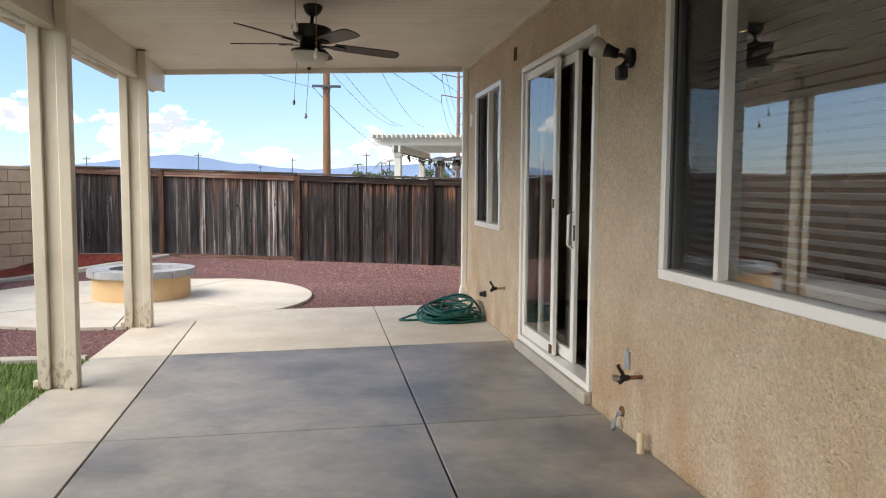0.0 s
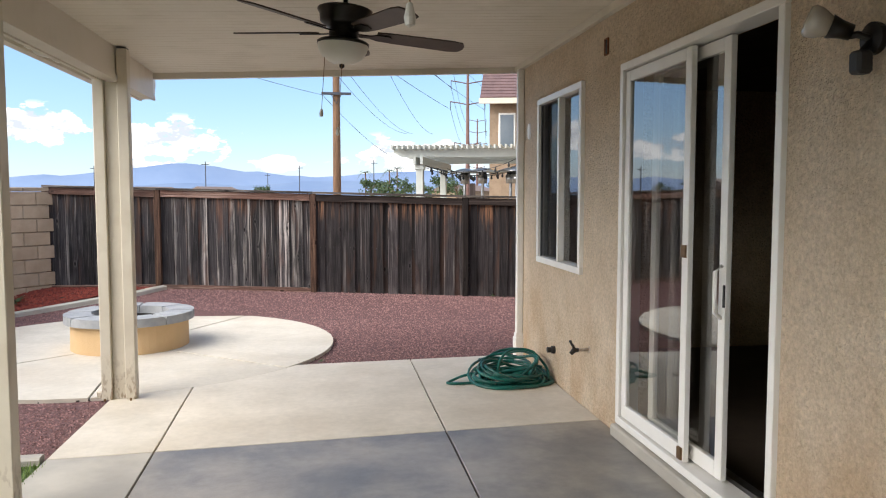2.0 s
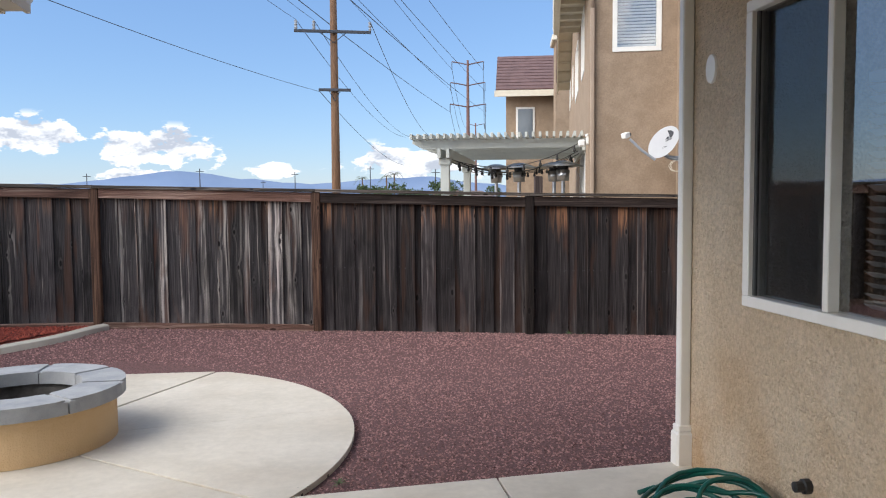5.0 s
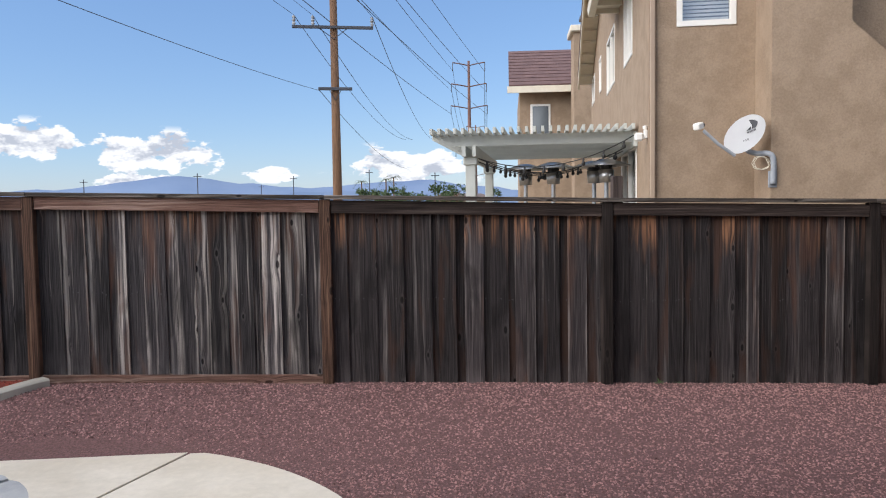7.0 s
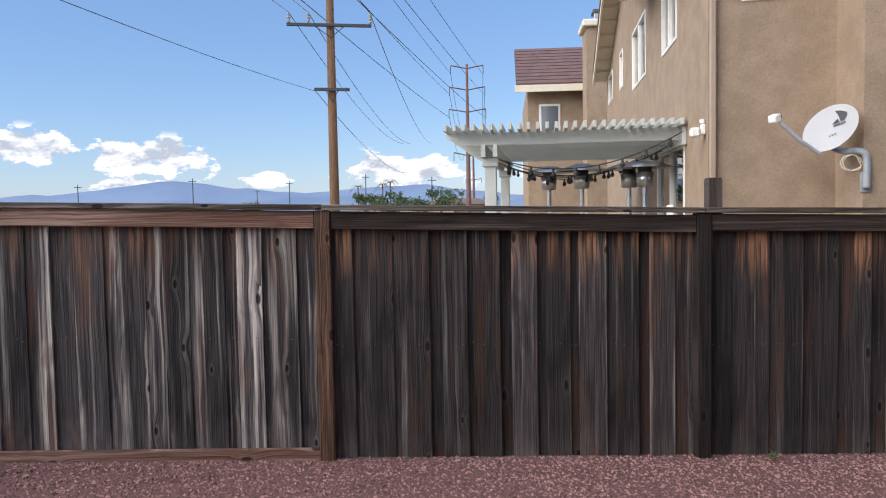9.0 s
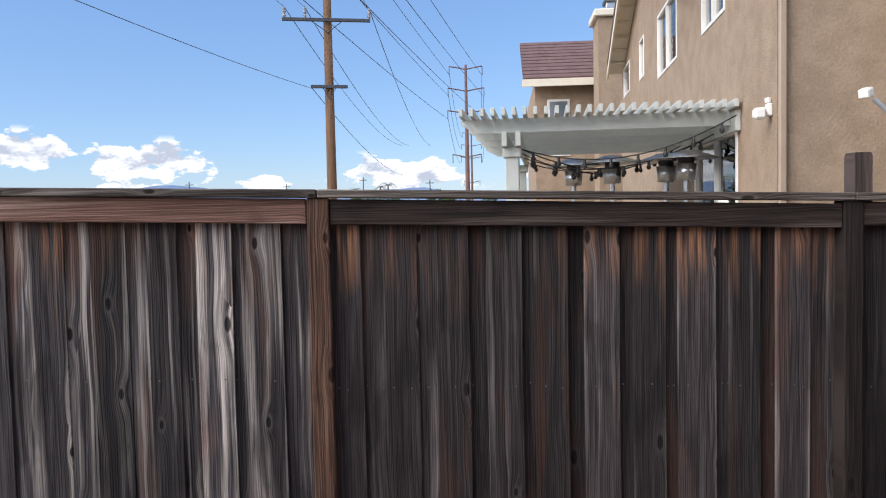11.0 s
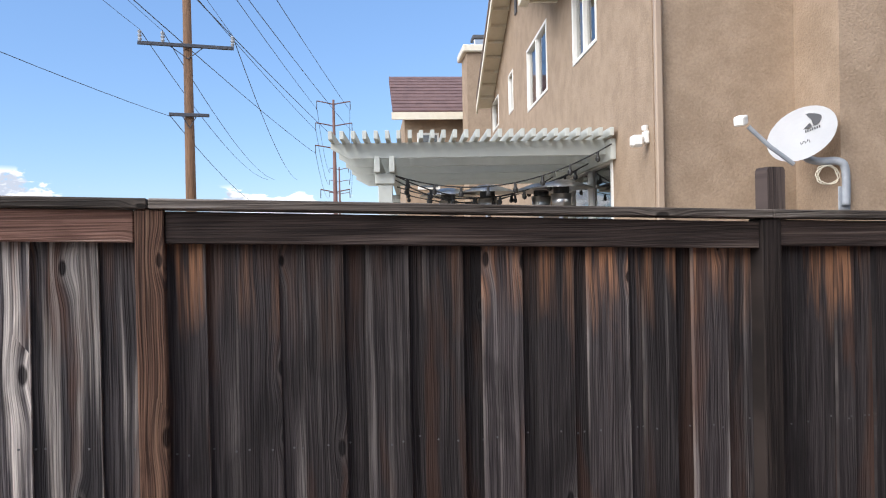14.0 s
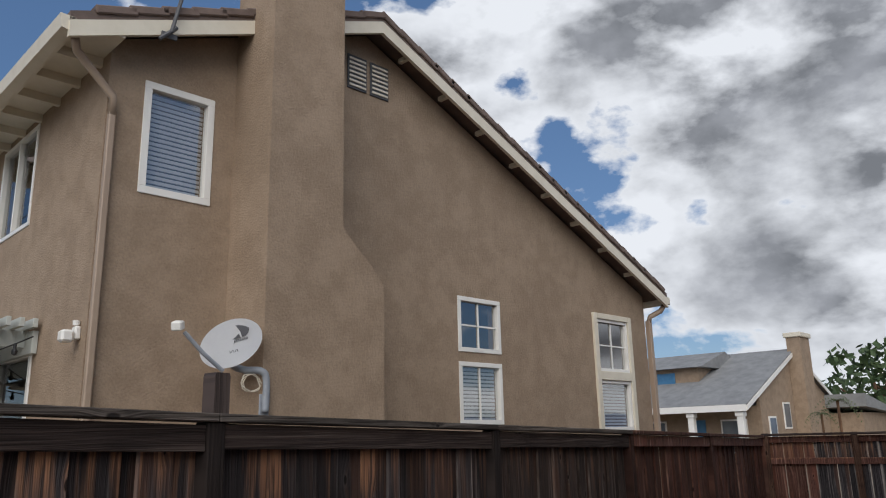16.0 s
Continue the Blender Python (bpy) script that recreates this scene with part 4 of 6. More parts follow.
bm = slanted(-4.15, 0.03, -7.0, 9.77, 0.004, 0.09)
y = -6.9
while y < 9.7:
    y1 = min(y + 0.095, 9.76)
    c = []
    for yy, h in ((y, 0.0025), (y + 0.004, -0.0), (y1 - 0.004, -0.0), (y1, 0.0025)):
        c.append([bm.verts.new((x, yy, ceil_z(x, yy) + h)) for x in (-4.1, 0.028)])
    for a, b in zip(c, c[1:]):
        bm.faces.new((a[0], a[1], b[1], b[0]))
    y += 0.1
cl = part("ceiling", bm, COVER)
tagged(cl, "almond painted ribbed metal patio cover ceiling", "ceiling", kind="structure")
tagged(part("fascia_north", slanted(-4.15, 0.03, 9.772, 9.83, -0.055, 0.11), COVER), "almond metal fascia at the open end", "fascia", kind="structure")
tagged(part("fascia_west", slanted(-4.22, -4.152, -7.0, 9.83, -0.09, 0.11), COVER), "almond metal gutter along the cover", "gutter", kind="structure")
tagged(part("ledger", slanted(-0.02, 0.028, -7.0, 9.77, -0.055, 0.0), COVER), "almond metal ledger on the house wall", "ledger", kind="structure")
beam = part("beam_west", slanted(-3.735, -3.625, -7.0, 9.70, -0.26, 0.0), COVER)
tagged(beam, "almond metal header beam on the posts", "beam", kind="structure")
for x in (-3.742, -3.618):
    part("beam_lip", slanted(x - 0.012, x + 0.012, -7.0, 9.70, -0.272, -0.23), COVER, beam)


def tail(name, x, y, axis):
    """Scalloped rafter end outside the beam."""
    prof = [(0, 0), (0.42, 0), (0.42, -0.07), (0.36, -0.08), (0.33, -0.12), (0.24, -0.14), (0.2, -0.17), (0, -0.17)]
    if axis == "x":
        bm = prism([(-3.75 - a, ceil_z(-3.9, y) - 0.01 + h) for a, h in prof], y - 0.04, y + 0.04, "y")
    else:
        bm = prism([(9.70 + a * 0.32, ceil_z(x, 9.7) - 0.06 + h) for a, h in prof], x - 0.05, x + 0.05, "x")
    return bm


for y in (-4.0, -2.0, 0.2, 2.2, 4.2, 6.2, 8.0, 9.5):
    t = part("rafter_end", tail("rafter_end", 0, y, "x"), VINYL, beam)
part("beam_end", tail("beam_end", -3.68, 0, "y"), VINYL, beam)


def post(y):
    p = thing("cover_post", "almond metal double post with dirt splashed at its foot", "post", Matrix.Translation((-3.668, y, 0)), "patio cover posts")
    zt = ceil_z(-3.68, y)
    for s in (-1, 1):
        a, b = (-0.135, -0.052) if s < 0 else (0.052, 0.135)
        part("side_tube", box(a, -0.05, 0.0, b, 0.05, zt - 0.015, 0.005), POSTMAT, p)
        # dark grey block takes the place of shade inside the tube's open top
        part("open_end", box(a + 0.006, -0.043, zt - 0.013, b - 0.006, 0.043, zt - 0.004), DARKGREY, p)
    part("core_tube", box(-0.050, -0.015, 0.0, 0.050, 0.035, zt - 0.275, 0.004), POSTMAT, p)
    part("foot_plate", box(-0.19, 0.01, 0.0, -0.137, 0.05, 0.055, 0.006), POSTMAT, p)
    for dx, dy in ((-0.10, -0.085), (0.10, -0.085)):
        part("anchor_bolt", lathe([(0, 0.02), (0.009, 0.02), (0.009, 0.0)], 8, (dx, dy, 0)), BRASS, p)
    return p


POSTMAT = mat("almond_post", (0.60, 0.54, 0.43), (0.64, 0.58, 0.47), 2.0, 0.45, 0.05, 30.0, (0.5, 0.43, 0.33), 3.0)
stain_low(POSTMAT, 0.40, 0.7, (0.17, 0.10, 0.045), 34.0, (0.50, 0.60))
for y in (8.40, 5.95, 3.50, 1.05):
    post(y)
dsp = thing("downspout", "white square downspout with a boot at the house corner", "downspout", Matrix.Translation((-0.006, 9.56, 0)))
part("pipe", box(-0.035, -0.03, 0.12, 0.035, 0.03, 2.95, 0.008), VINYL, dsp)
part("boot", box(-0.055, -0.05, -0.04, 0.05, 0.05, 0.20, 0.012), VINYL, dsp)
part("collar", box(-0.045, -0.04, 0.20, 0.045, 0.04, 0.24, 0.006), VINYL, dsp)

# ---- ceiling fan ----
FX, FY = -1.84, 6.4
fz = ceil_z(FX, FY)
fan = thing("ceiling_fan", "dark bronze five-blade ceiling fan with a frosted bowl light", "ceiling fan", Matrix.Translation((FX, FY, fz)) @ pose(0, 0, 0, 0, 4, 0))
part("canopy", lathe([(0, 0), (0.075, 0), (0.078, -0.02), (0.06, -0.06), (0.03, -0.085), (0, -0.085)]), BRONZE, fan, smooth=True)
part("down_rod", lathe([(0, -0.08), (0.014, -0.08), (0.014, -0.14), (0.03, -0.143), (0.036, -0.16), (0, -0.16)], 14), BRONZE, fan, smooth=True)
part("motor", lathe([(0, -0.145), (0.04, -0.15), (0.05, -0.165), (0.14, -0.17), (0.158, -0.178), (0.158, -0.19), (0.145, -0.21), (0.14, -0.25), (0.11, -0.275), (0.085, -0.285), (0.085, -0.36), (0.06, -0.365), (0, -0.365)], 32), BRONZE, fan, smooth=True)
part("light_ring", lathe([(0, -0.35), (0.135, -0.355), (0.15, -0.365), (0.15, -0.378), (0, -0.378)], 32), BRONZE, fan, smooth=True)
part("bowl", lathe([(0.146, -0.375), (0.14, -0.41), (0.115, -0.45), (0.07, -0.478), (0.015, -0.488), (0, -0.488)], 32), FROST, fan, "frosted cream glass bowl", True)
part("finial", lathe([(0, -0.485), (0.014, -0.487), (0.016, -0.5), (0.008, -0.51), (0, -0.515)], 12), BRONZE, fan, smooth=True)
for k in range(5):
    ang = 8 + 72 * k
    bm = prism([(0.19, -0.055), (0.30, -0.066), (0.64, -0.074), (0.705, -0.062), (0.725, -0.02), (0.725, 0.02), (0.705, 0.062), (0.64, 0.074), (0.30, 0.066), (0.19, 0.055)], -0.004, 0.004, "z")
    b_ = part("blade", bm, BLADE, fan)
    b_.matrix_basis = pose(0, 0, -0.305, 0, 0, ang) @ pose(0, 0, 0, -12, 0, 0)
    bm = prism([(0.08, -0.02), (0.15, -0.016), (0.2, -0.04), (0.27, -0.035), (0.29, 0.0), (0.27, 0.035), (0.2, 0.04), (0.15, 0.016), (0.08, 0.02)], -0.012, -0.005, "z")
    part("blade_iron", bm, BRONZE, b_)
for dx, dy, L in ((-0.10, -0.02, 0.37), (0.0, -0.03, 0.47)):
    ch = part("pull_chain", tube([(dx, dy, -0.375), (dx, dy, -0.38 - L)], 0.0018, 5), BRASS, fan)
    part("pull_weight", lathe([(0, 0), (0.006, -0.004), (0.012, -0.03), (0.010, -0.045), (0, -0.05)], 10, (dx, dy, -0.38 - L)), FROST, ch)
copy_thing(fan, Matrix.Translation((FX + 0.02, 3.42, ceil_z(FX, 3.42))) @ pose(0, 0, 0, 0, 0, 40))

# ---- fixtures on the house wall ----
flood = thing("flood_light", "bronze motion-sensor flood light with a clear bulb", "light fixture", Matrix.Translation((0.03, 4.46, 2.24)))
part("plate", lathe([(0, 0), (0.055, 0), (0.06, 0.01), (0.06, 0.03), (0, 0.035)], 20), BRONZE, flood).matrix_basis = pose(0, 0, 0, 0, -90, 0)
part("arm", tube([(-0.03, 0, 0), (-0.06, 0.03, 0.02), (-0.08, 0.06, 0.02)], 0.014), BRONZE, flood)
bl = part("lamp_holder", lathe([(0, 0), (0.03, 0), (0.034, 0.04), (0.045, 0.08), (0, 0.08)], 18), BRONZE, flood, smooth=True)
bl.matrix_basis = pose(-0.07, 0.05, 0.03, 0, -70, -25)
bb = part("bulb", lathe([(0.036, 0.075), (0.058, 0.12), (0.062, 0.15), (0.05, 0.165), (0, 0.168)], 20), mat("bulb_glass", (0.5, 0.47, 0.42), (0.56, 0.53, 0.48), 4, 0.12, 0, metal=0.5), flood, "silvered reflector bulb", True)
bb.matrix_basis = bl.matrix_basis
part("sensor", box(-0.10, -0.035, -0.13, -0.035, 0.03, -0.045, 0.012), BLACK, flood)
part("sensor_neck", tube([(-0.03, 0, -0.01), (-0.065, 0, -0.05)], 0.013), BRONZE, flood)


def spigot(y, z, label, capped):
    s = thing("hose_bib", label, "tap", Matrix.Translation((0.03, y, z)))
    part("pipe", tube([(0, 0, 0), (-0.10, 0, 0)], 0.012, 10), RUSTPIPE if capped else PALEPIPE, s, smooth=True)
    part("escutcheon", lathe([(0, 0), (0.026, 0), (0.022, 0.008), (0, 0.008)], 14), PALEPIPE, s).matrix_basis = pose(0, 0, 0, 0, -90, 0)
    part("body", tube([(-0.09, 0, 0), (-0.125, 0, 0), (-0.15, 0, -0.03)], [0.017, 0.022, 0.016], 10), BRONZE, s, smooth=True)
    part("stem", tube([(-0.115, 0, 0), (-0.135, 0, 0.035)], 0.011), BRONZE, s)
    part("handle", tube([(-0.13, 0, 0.03), (-0.15, -0.004, 0.055), (-0.158, -0.006, 0.075)], [0.012, 0.009, 0.013], 8), BLACK, s)
    if capped:
        part("vacuum_breaker", tube([(-0.15, 0, 0), (-0.185, 0, 0)], 0.017, 10), STEEL, s, "dull metal cap")
    return s


spigot(4.18, 0.40, "old brass hose bib with a steel cap", True)
spigot(7.50, 0.475, "dark brass hose bib on the stained stucco", False)
tag_ = thing("grey_tag", "grey plastic utility tag on the wall", "tag", Matrix.Translation((0.03, 4.40, 0.45)))
part("plate", box(-0.016, -0.03, -0.055, 0.0, 0.03, 0.055, 0.004), GALV, tag_)
part("hook", tube([(-0.008, 0, 0.055), (-0.012, 0, 0.075), (-0.004, 0, 0.08)], 0.004), GALV, tag_)
kb = thing("black_pipe_cap", "black threaded pipe cap on the wall", "pipe cap", Matrix.Translation((0.03, 8.41, 0.29)))
part("cap", lathe([(0, 0), (0.035, 0), (0.035, 0.03), (0.025, 0.035), (0.025, 0.07), (0, 0.075)], 10), BLACK, kb).matrix_basis = pose(0, 0, 0, 0, -90, 0)
cd = thing("conduit_stub", "bent grey conduit rising from the slab", "conduit", Matrix.Translation((0.0, 4.47, 0)))
part("pipe", tube([(-0.03, 0, 0), (-0.025, 0, 0.06), (0.0, 0, 0.10), (0.04, 0, 0.115)], 0.014, 10), GALV, cd, smooth=True)
part("flange", lathe([(0, 0), (0.035, 0), (0.03, 0.012), (0, 0.012)], 12, (0, 0, 0)), BRASS, cd).matrix_basis = pose(0.03, 0, 0.115, 0, -90, 0)
ps = thing("pipe_stub", "short yellowed plastic pipe standing by the wall", "pipe", Matrix.Translation((-0.03, 4.06, 0)))
part("pipe", lathe([(0.017, 0.0), (0.021, 0.0), (0.021, 0.12), (0.017, 0.12), (0.017, 0.02), (0, 0.02)], 16), PVC, ps)
rb = thing("junction_box", "rusty open junction box high on the wall", "junction box", Matrix.Translation((0.03, 7.21, 2.73)))
for q in ((-0.012, -0.035, -0.06, 0, -0.028, 0.06), (-0.012, 0.028, -0.06, 0, 0.035, 0.06), (-0.012, -0.028, 0.053, 0, 0.028, 0.06), (-0.012, -0.028, -0.06, 0, 0.028, -0.053)):
    part("rim", box(*q), mat("rust", (0.16, 0.06, 0.025), (0.26, 0.11, 0.05), 30, 0.9), rb)
# flat black plate: the dark of the box's hollow is painted, not modelled
part("cavity", box(-0.004, -0.028, -0.053, -0.001, 0.028, 0.053), BLACK, rb)
ov = thing("oval_cover", "white oval blank cover plate on the wall", "cover plate", Matrix.Translation((0.03, 9.33, 2.30)))
o_ = part("plate", lathe([(0, 0), (0.055, 0), (0.052, 0.012), (0, 0.016)], 20), VINYL, ov)
o_.matrix_basis = pose(0, 0, 0, 0, -90, 0) @ Matrix.Diagonal((1.5, 1, 1, 1))

# ---- garden hose ----
hose = thing("garden_hose", "dark green rubber garden hose in a loose heap", "hose", Matrix.Translation((-0.335, 8.50, 0)))
r_ = random.Random(11)
for ring in range(10):
    pts = []
    cx_, cy_, rad = r_.uniform(-0.10, 0.12), r_.uniform(-0.12, 0.10), r_.uniform(0.15, 0.33)
    tx, ty = r_.uniform(-0.24, 0.24), r_.uniform(-0.10, 0.30)
    base = 0.016 + 0.013 * ring
    for k in range(45):
        a = 2 * math.pi * k / 24 + ring
        w = rad * (1 + 0.20 * math.sin(2 * a + 1.7 * ring) + 0.10 * math.sin(1.3 * a) + 0.002 * k)
        x_, y_ = cx_ + w * math.cos(a), cy_ + w * 0.85 * math.sin(a)
        z_ = max(0.014, base + tx * x_ + ty * y_ + 0.018 * math.sin(2.5 * a + ring))
        pts.append((min(x_, 0.345), y_, min(z_, 0.26)))
    part("coil", tube(pts, 0.0125, 8), RUBBER, hose, smooth=True)
part("loose_end", tube(smooth_line([(-0.1, -0.02, 0.05), (-0.25, 0.05, 0.07), (-0.42, 0.06, 0.05), (-0.55, 0.02, 0.016), (-0.60, -0.05, 0.014), (-0.53, -0.09, 0.014), (-0.38, -0.08, 0.014), (-0.2, -0.12, 0.03)]), 0.0125, 8), RUBBER, hose, smooth=True)
part("arch", tube(smooth_line([(-0.16, -0.1, 0.06), (-0.10, 0.05, 0.18), (0.02, 0.14, 0.25), (0.20, 0.12, 0.24), (0.31, 0.0, 0.12), (0.30, -0.14, 0.03)]), 0.0125, 8), RUBBER, hose, smooth=True)
part("coupling", lathe([(0, 0), (0.013, 0), (0.016, 0.012), (0.016, 0.035), (0.012, 0.04), (0, 0.04)], 12), BRASS, hose, "brass hose coupling").matrix_basis = pose(-0.16, -0.12, 0.09, 70, 0, 20)

# ---- fire pit ----
pit = thing("fire_pit", "round peach stucco fire pit with a grey stone cap", "fire pit", Matrix.Translation((*RING, 0)))
part("wall", lathe([(0.44, 0.02), (0.615, 0.0), (0.612, 0.295), (0.44, 0.295), (0.44, 0.02)], 48), PITWALL, pit, smooth=False)
part("floor", lathe([(0, 0.03), (0.44, 0.03)], 32), SOOT, pit)
part("liner", lathe([(0.438, 0.03), (0.438, 0.30), (0.425, 0.30), (0.425, 0.03)], 40), SOOT, pit)
for k in range(8):
    a0, a1 = 45 * k + 0.5, 45 * k + 44.5
    bm = prism(arc(a0, a1, 8, 0.675, 0, 0) + arc(a1, a0, 8, 0.40, 0, 0), 0.295, 0.385, "z")
    es = [e for e in bm.edges if all(abs(v.co.z - 0.385) < 1e-6 for v in e.verts)]
    bmesh.ops.bevel(bm, geom=es, offset=0.012, segments=2, affect="EDGES")
    part("cap_stone", bm, CAPSTONE, pit)

# ---- the neighbouring house ----
NB = pose(2.10, 17.07, 0, 0, 0, -17.0)
nh = thing("neighbour_house", "two-storey tan stucco house with a tiled gable roof", "house", NB)
PITCH = 0.44
APX, APZ = 3.14, 6.67      # gable over the side wall


def gable(x):
    return APZ - PITCH * abs(x - APX) if x > APX else APZ - 0.39 * (APX - x)


SIDE_HOLES = [(0.35, 1.10, 3.90, 5.07), (4.69, 5.53, 2.64, 3.38), (4.69, 5.53, 1.70, 2.51), (7.76, 8.84, 1.57, 3.45)]
REAR_HOLES = [(2.05, 3.38, 3.95, 5.17), (5.35, 7.45, 4.03, 5.2), (9.45, 10.2, 4.45, 5.33), (12.2, 13.6, 4.55, 5.33), (1.44, 3.9, 0.15, 2.52)]


def inset(h, d=0.03):
    return (h[0] + d, h[1] - d, h[2] + d, h[3] - d)


bm = wall_with_holes(0.0, 9.35, -0.2, 3.85, [inset(h) for h in SIDE_HOLES if h[3] < 4], 0.0, 0.2, "x")
part("side_wall", bm, TAN, nh)
bm = wall_with_holes(0.0, 2.0, 3.85, 5.30, [inset(SIDE_HOLES[0])], 0.0, 0.2, "x")
part("side_wall", bm, TAN, nh)
prism([(0.0, 5.30), (2.0, 5.30), (2.0, 3.85), (9.35, 3.85), (9.35, gable(9.35) - 0.06), (APX, APZ - 0.06), (0.0, gable(0) - 0.06)], 0.0, 0.2, "y", bm := bmesh.new())
part("gable_wall", bm, TAN, nh)
part("rear_wall", wall_with_holes(0.2, 14.2, -0.2, 5.42, [inset(h) for h in REAR_HOLES], 0.0, 0.2, "y"), TAN, nh)
part("rear_gable", prism([(4.8, 5.42), (14.2, 5.42), (14.2, 5.5), (8.7, 7.15), (4.9, 5.5)], 0.0, 0.2, "x"), TAN, nh)
part("front_wall", box(9.15, 0.2, -0.2, 9.35, 16.0, 3.9), TAN, nh)
# added solid block, coloured dark in place of the shade of unlit rooms
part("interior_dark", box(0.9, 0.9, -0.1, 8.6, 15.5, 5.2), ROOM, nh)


def local_window(parent, plane, r, wide, mat_, grid=(), blind=None, mull=()):
    """plane 'x': in the side wall (faces -y); 'y': in the rear wall (faces -x)."""
    a, b, c, d = r

    def bx(u0, u1, z0_, z1_, d0, d1, bev=0.0):
        return box(u0, d0, z0_, u1, d1, z1_, bev) if plane == "x" else box(d0, u0, z0_, d1, u1, z1_, bev)
    wnd = part("window", bx(a, b, d - wide, d, -0.014, 0.08, 0.004), mat_, parent)
    for q in ((a, b, c, c + wide), (a, a + wide, c + wide, d - wide), (b - wide, b, c + wide, d - wide)):
        part("frame", bx(*q, -0.014, 0.08, 0.004), mat_, wnd)
    q = (a + wide, b - wide, c + wide, d - wide)
    if plane == "x":
        vs = [(q[0], 0.04, q[2]), (q[1], 0.04, q[2]), (q[1], 0.04, q[3]), (q[0], 0.04, q[3])]
    else:
        vs = [(0.04, q[0], q[2]), (0.04, q[0], q[3]), (0.04, q[1], q[3]), (0.04, q[1], q[2])]
    p = raw("pane", vs, [(0, 1, 2, 3)], GLASS, wnd)
    p.visible_shadow = False
    for u in mull:
        part("mullion", bx(u - 0.018, u + 0.018, c + wide, d - wide, -0.015, 0.07, 0.003), mat_, wnd)
    for kind_, v in grid:
        q = (v - 0.011, v + 0.011, c + wide, d - wide) if kind_ == "v" else (a + wide, b - wide, v - 0.011, v + 0.011)
        part("glazing_bar", bx(*q, 0.02, 0.038 if kind_ == "v" else 0.036), VINYL, wnd)
    if blind:
        z = d - wide - 0.03
        sm = mesh(bx(a + wide, b - wide, -0.016, 0.016, 0.10, 0.112), "slat", BLIND)
        while z > c + wide:
            o = new("slat", sm)
            o.parent = wnd
            o.location = (0, 0, z)
            z -= blind
    return wnd


s = SIDE_HOLES
local_window(nh, "x", s[0], 0.075, VINYL, blind=0.05)
mid = (s[1][0] + s[1][1]) / 2
local_window(nh, "x", s[1], 0.06, VINYL, (("v", mid), ("h", 3.0)))
local_window(nh, "x", s[2], 0.06, VINYL, (("v", mid),), blind=0.05)
local_window(nh, "x", (7.86, 8.74, 2.52, 3.36), 0.05, VINYL, (("v", 8.3), ("h", 2.94)))
local_window(nh, "x", (7.86, 8.74, 1.6, 2.38), 0.05, VINYL, blind=0.05)
for q in ((7.76, 7.86, 1.57, 3.45), (8.74, 8.84, 1.57, 3.45), (7.86, 8.74, 3.36, 3.45), (7.86, 8.74, 2.38, 2.52)):
    part("window_surround", box(q[0], -0.045, q[2], q[1], 0.08, q[3], 0.006), CREAMTRIM, nh)
r = REAR_HOLES
local_window(nh, "y", r[0], 0.052, VINYL, mull=(2.72,))
local_window(nh, "y", r[1], 0.052, VINYL, mull=(6.4,))
local_window(nh, "y", r[2], 0.052, VINYL)
local_window(nh, "y", r[3], 0.052, VINYL)
local_window(nh, "y", r[4], 0.08, VINYL, mull=(2.6,))

# chimney on the side wall
prof = [(1.34, -0.2), (2.80, -0.2), (2.80, 3.19), (2.24, 3.72), (2.24, 9.0), (1.34, 9.0)]
ch = part("chimney", prism(prof, -0.75, 0.0, "y"), TAN, nh)
part("chimney_cap", box(1.24, -0.85, 9.0, 2.34, 0.1, 9.18, 0.02), CREAMTRIM, ch)
# attic louvres
for a in (2.84, 3.2):
    lv = part("attic_vent", box(a, -0.02, 5.80, a + 0.30, 0.0, 6.26, 0.004), DARKGREY, nh)
    for k in range(7):
        o = part("louvre", box(a + 0.02, -0.035, 5.83 + 0.06 * k, a + 0.28, -0.021, 5.86 + 0.06 * k, 0.003), CREAMTRIM, lv)
part("attic_vent", box(-0.03, 8.6, 6.3, 0.0, 8.85, 6.8), DARKGREY, nh)


# roofs: thick slabs with rows of tiles
def roof_slab(name, p, q, y0, y1, thick, axis, parent, material):
    bm = prism([p, q, (q[0], q[1] + thick), (p[0], p[1] + thick)], y0, y1, axis)
    return part(name, bm, material, parent)


ov_ = -0.33
rs = roof_slab("roof", (APX, APZ), (9.62, APZ - PITCH * 6.48), ov_, 12.0, 0.10, "y", nh, ROOFTILE)
roof_slab("roof", (APX, APZ), (-0.5, gable(-0.5)), ov_, 4.75, 0.10, "y", nh, ROOFTILE)


def tiles(p, q, y0, y1, axis, parent, material, step=0.33, wide=0.30, lift=0.10):
    """Edge tiles along a slope, each a thick lapped piece."""
    P, Q = Vector(p), Vector(q)
    L = (Q - P).length
    n = int(L / step)
    slope = math.atan2(Q.y - P.y, Q.x - P.x)
    d = (Q - P).normalized()
    me = mesh(box(-0.02, 0, -0.03, step + 0.05, y1 - y0, 0.055, 0.012), "tile", material)
    for k in range(n):
        c = P + d * step * k
        o = new("tile", me)
        o.parent = parent
        if axis == "y":
            o.matrix_basis = Matrix.Translation((c.x, y0, c.y + lift)) @ Matrix.Rotation(-slope + 0.06, 4, "Y")
        else:
            o.matrix_basis = Matrix.Translation((y0, c.x, c.y + lift)) @ Matrix.Rotation(radians(90), 4, "Z") @ Matrix.Rotation(-slope + 0.06, 4, "Y") @ Matrix.Translation((0, -(y1 - y0), 0))


tiles((APX, APZ), (9.62, APZ - PITCH * 6.48), ov_ - 0.03, 0.6, "y", rs, ROOFTILE)
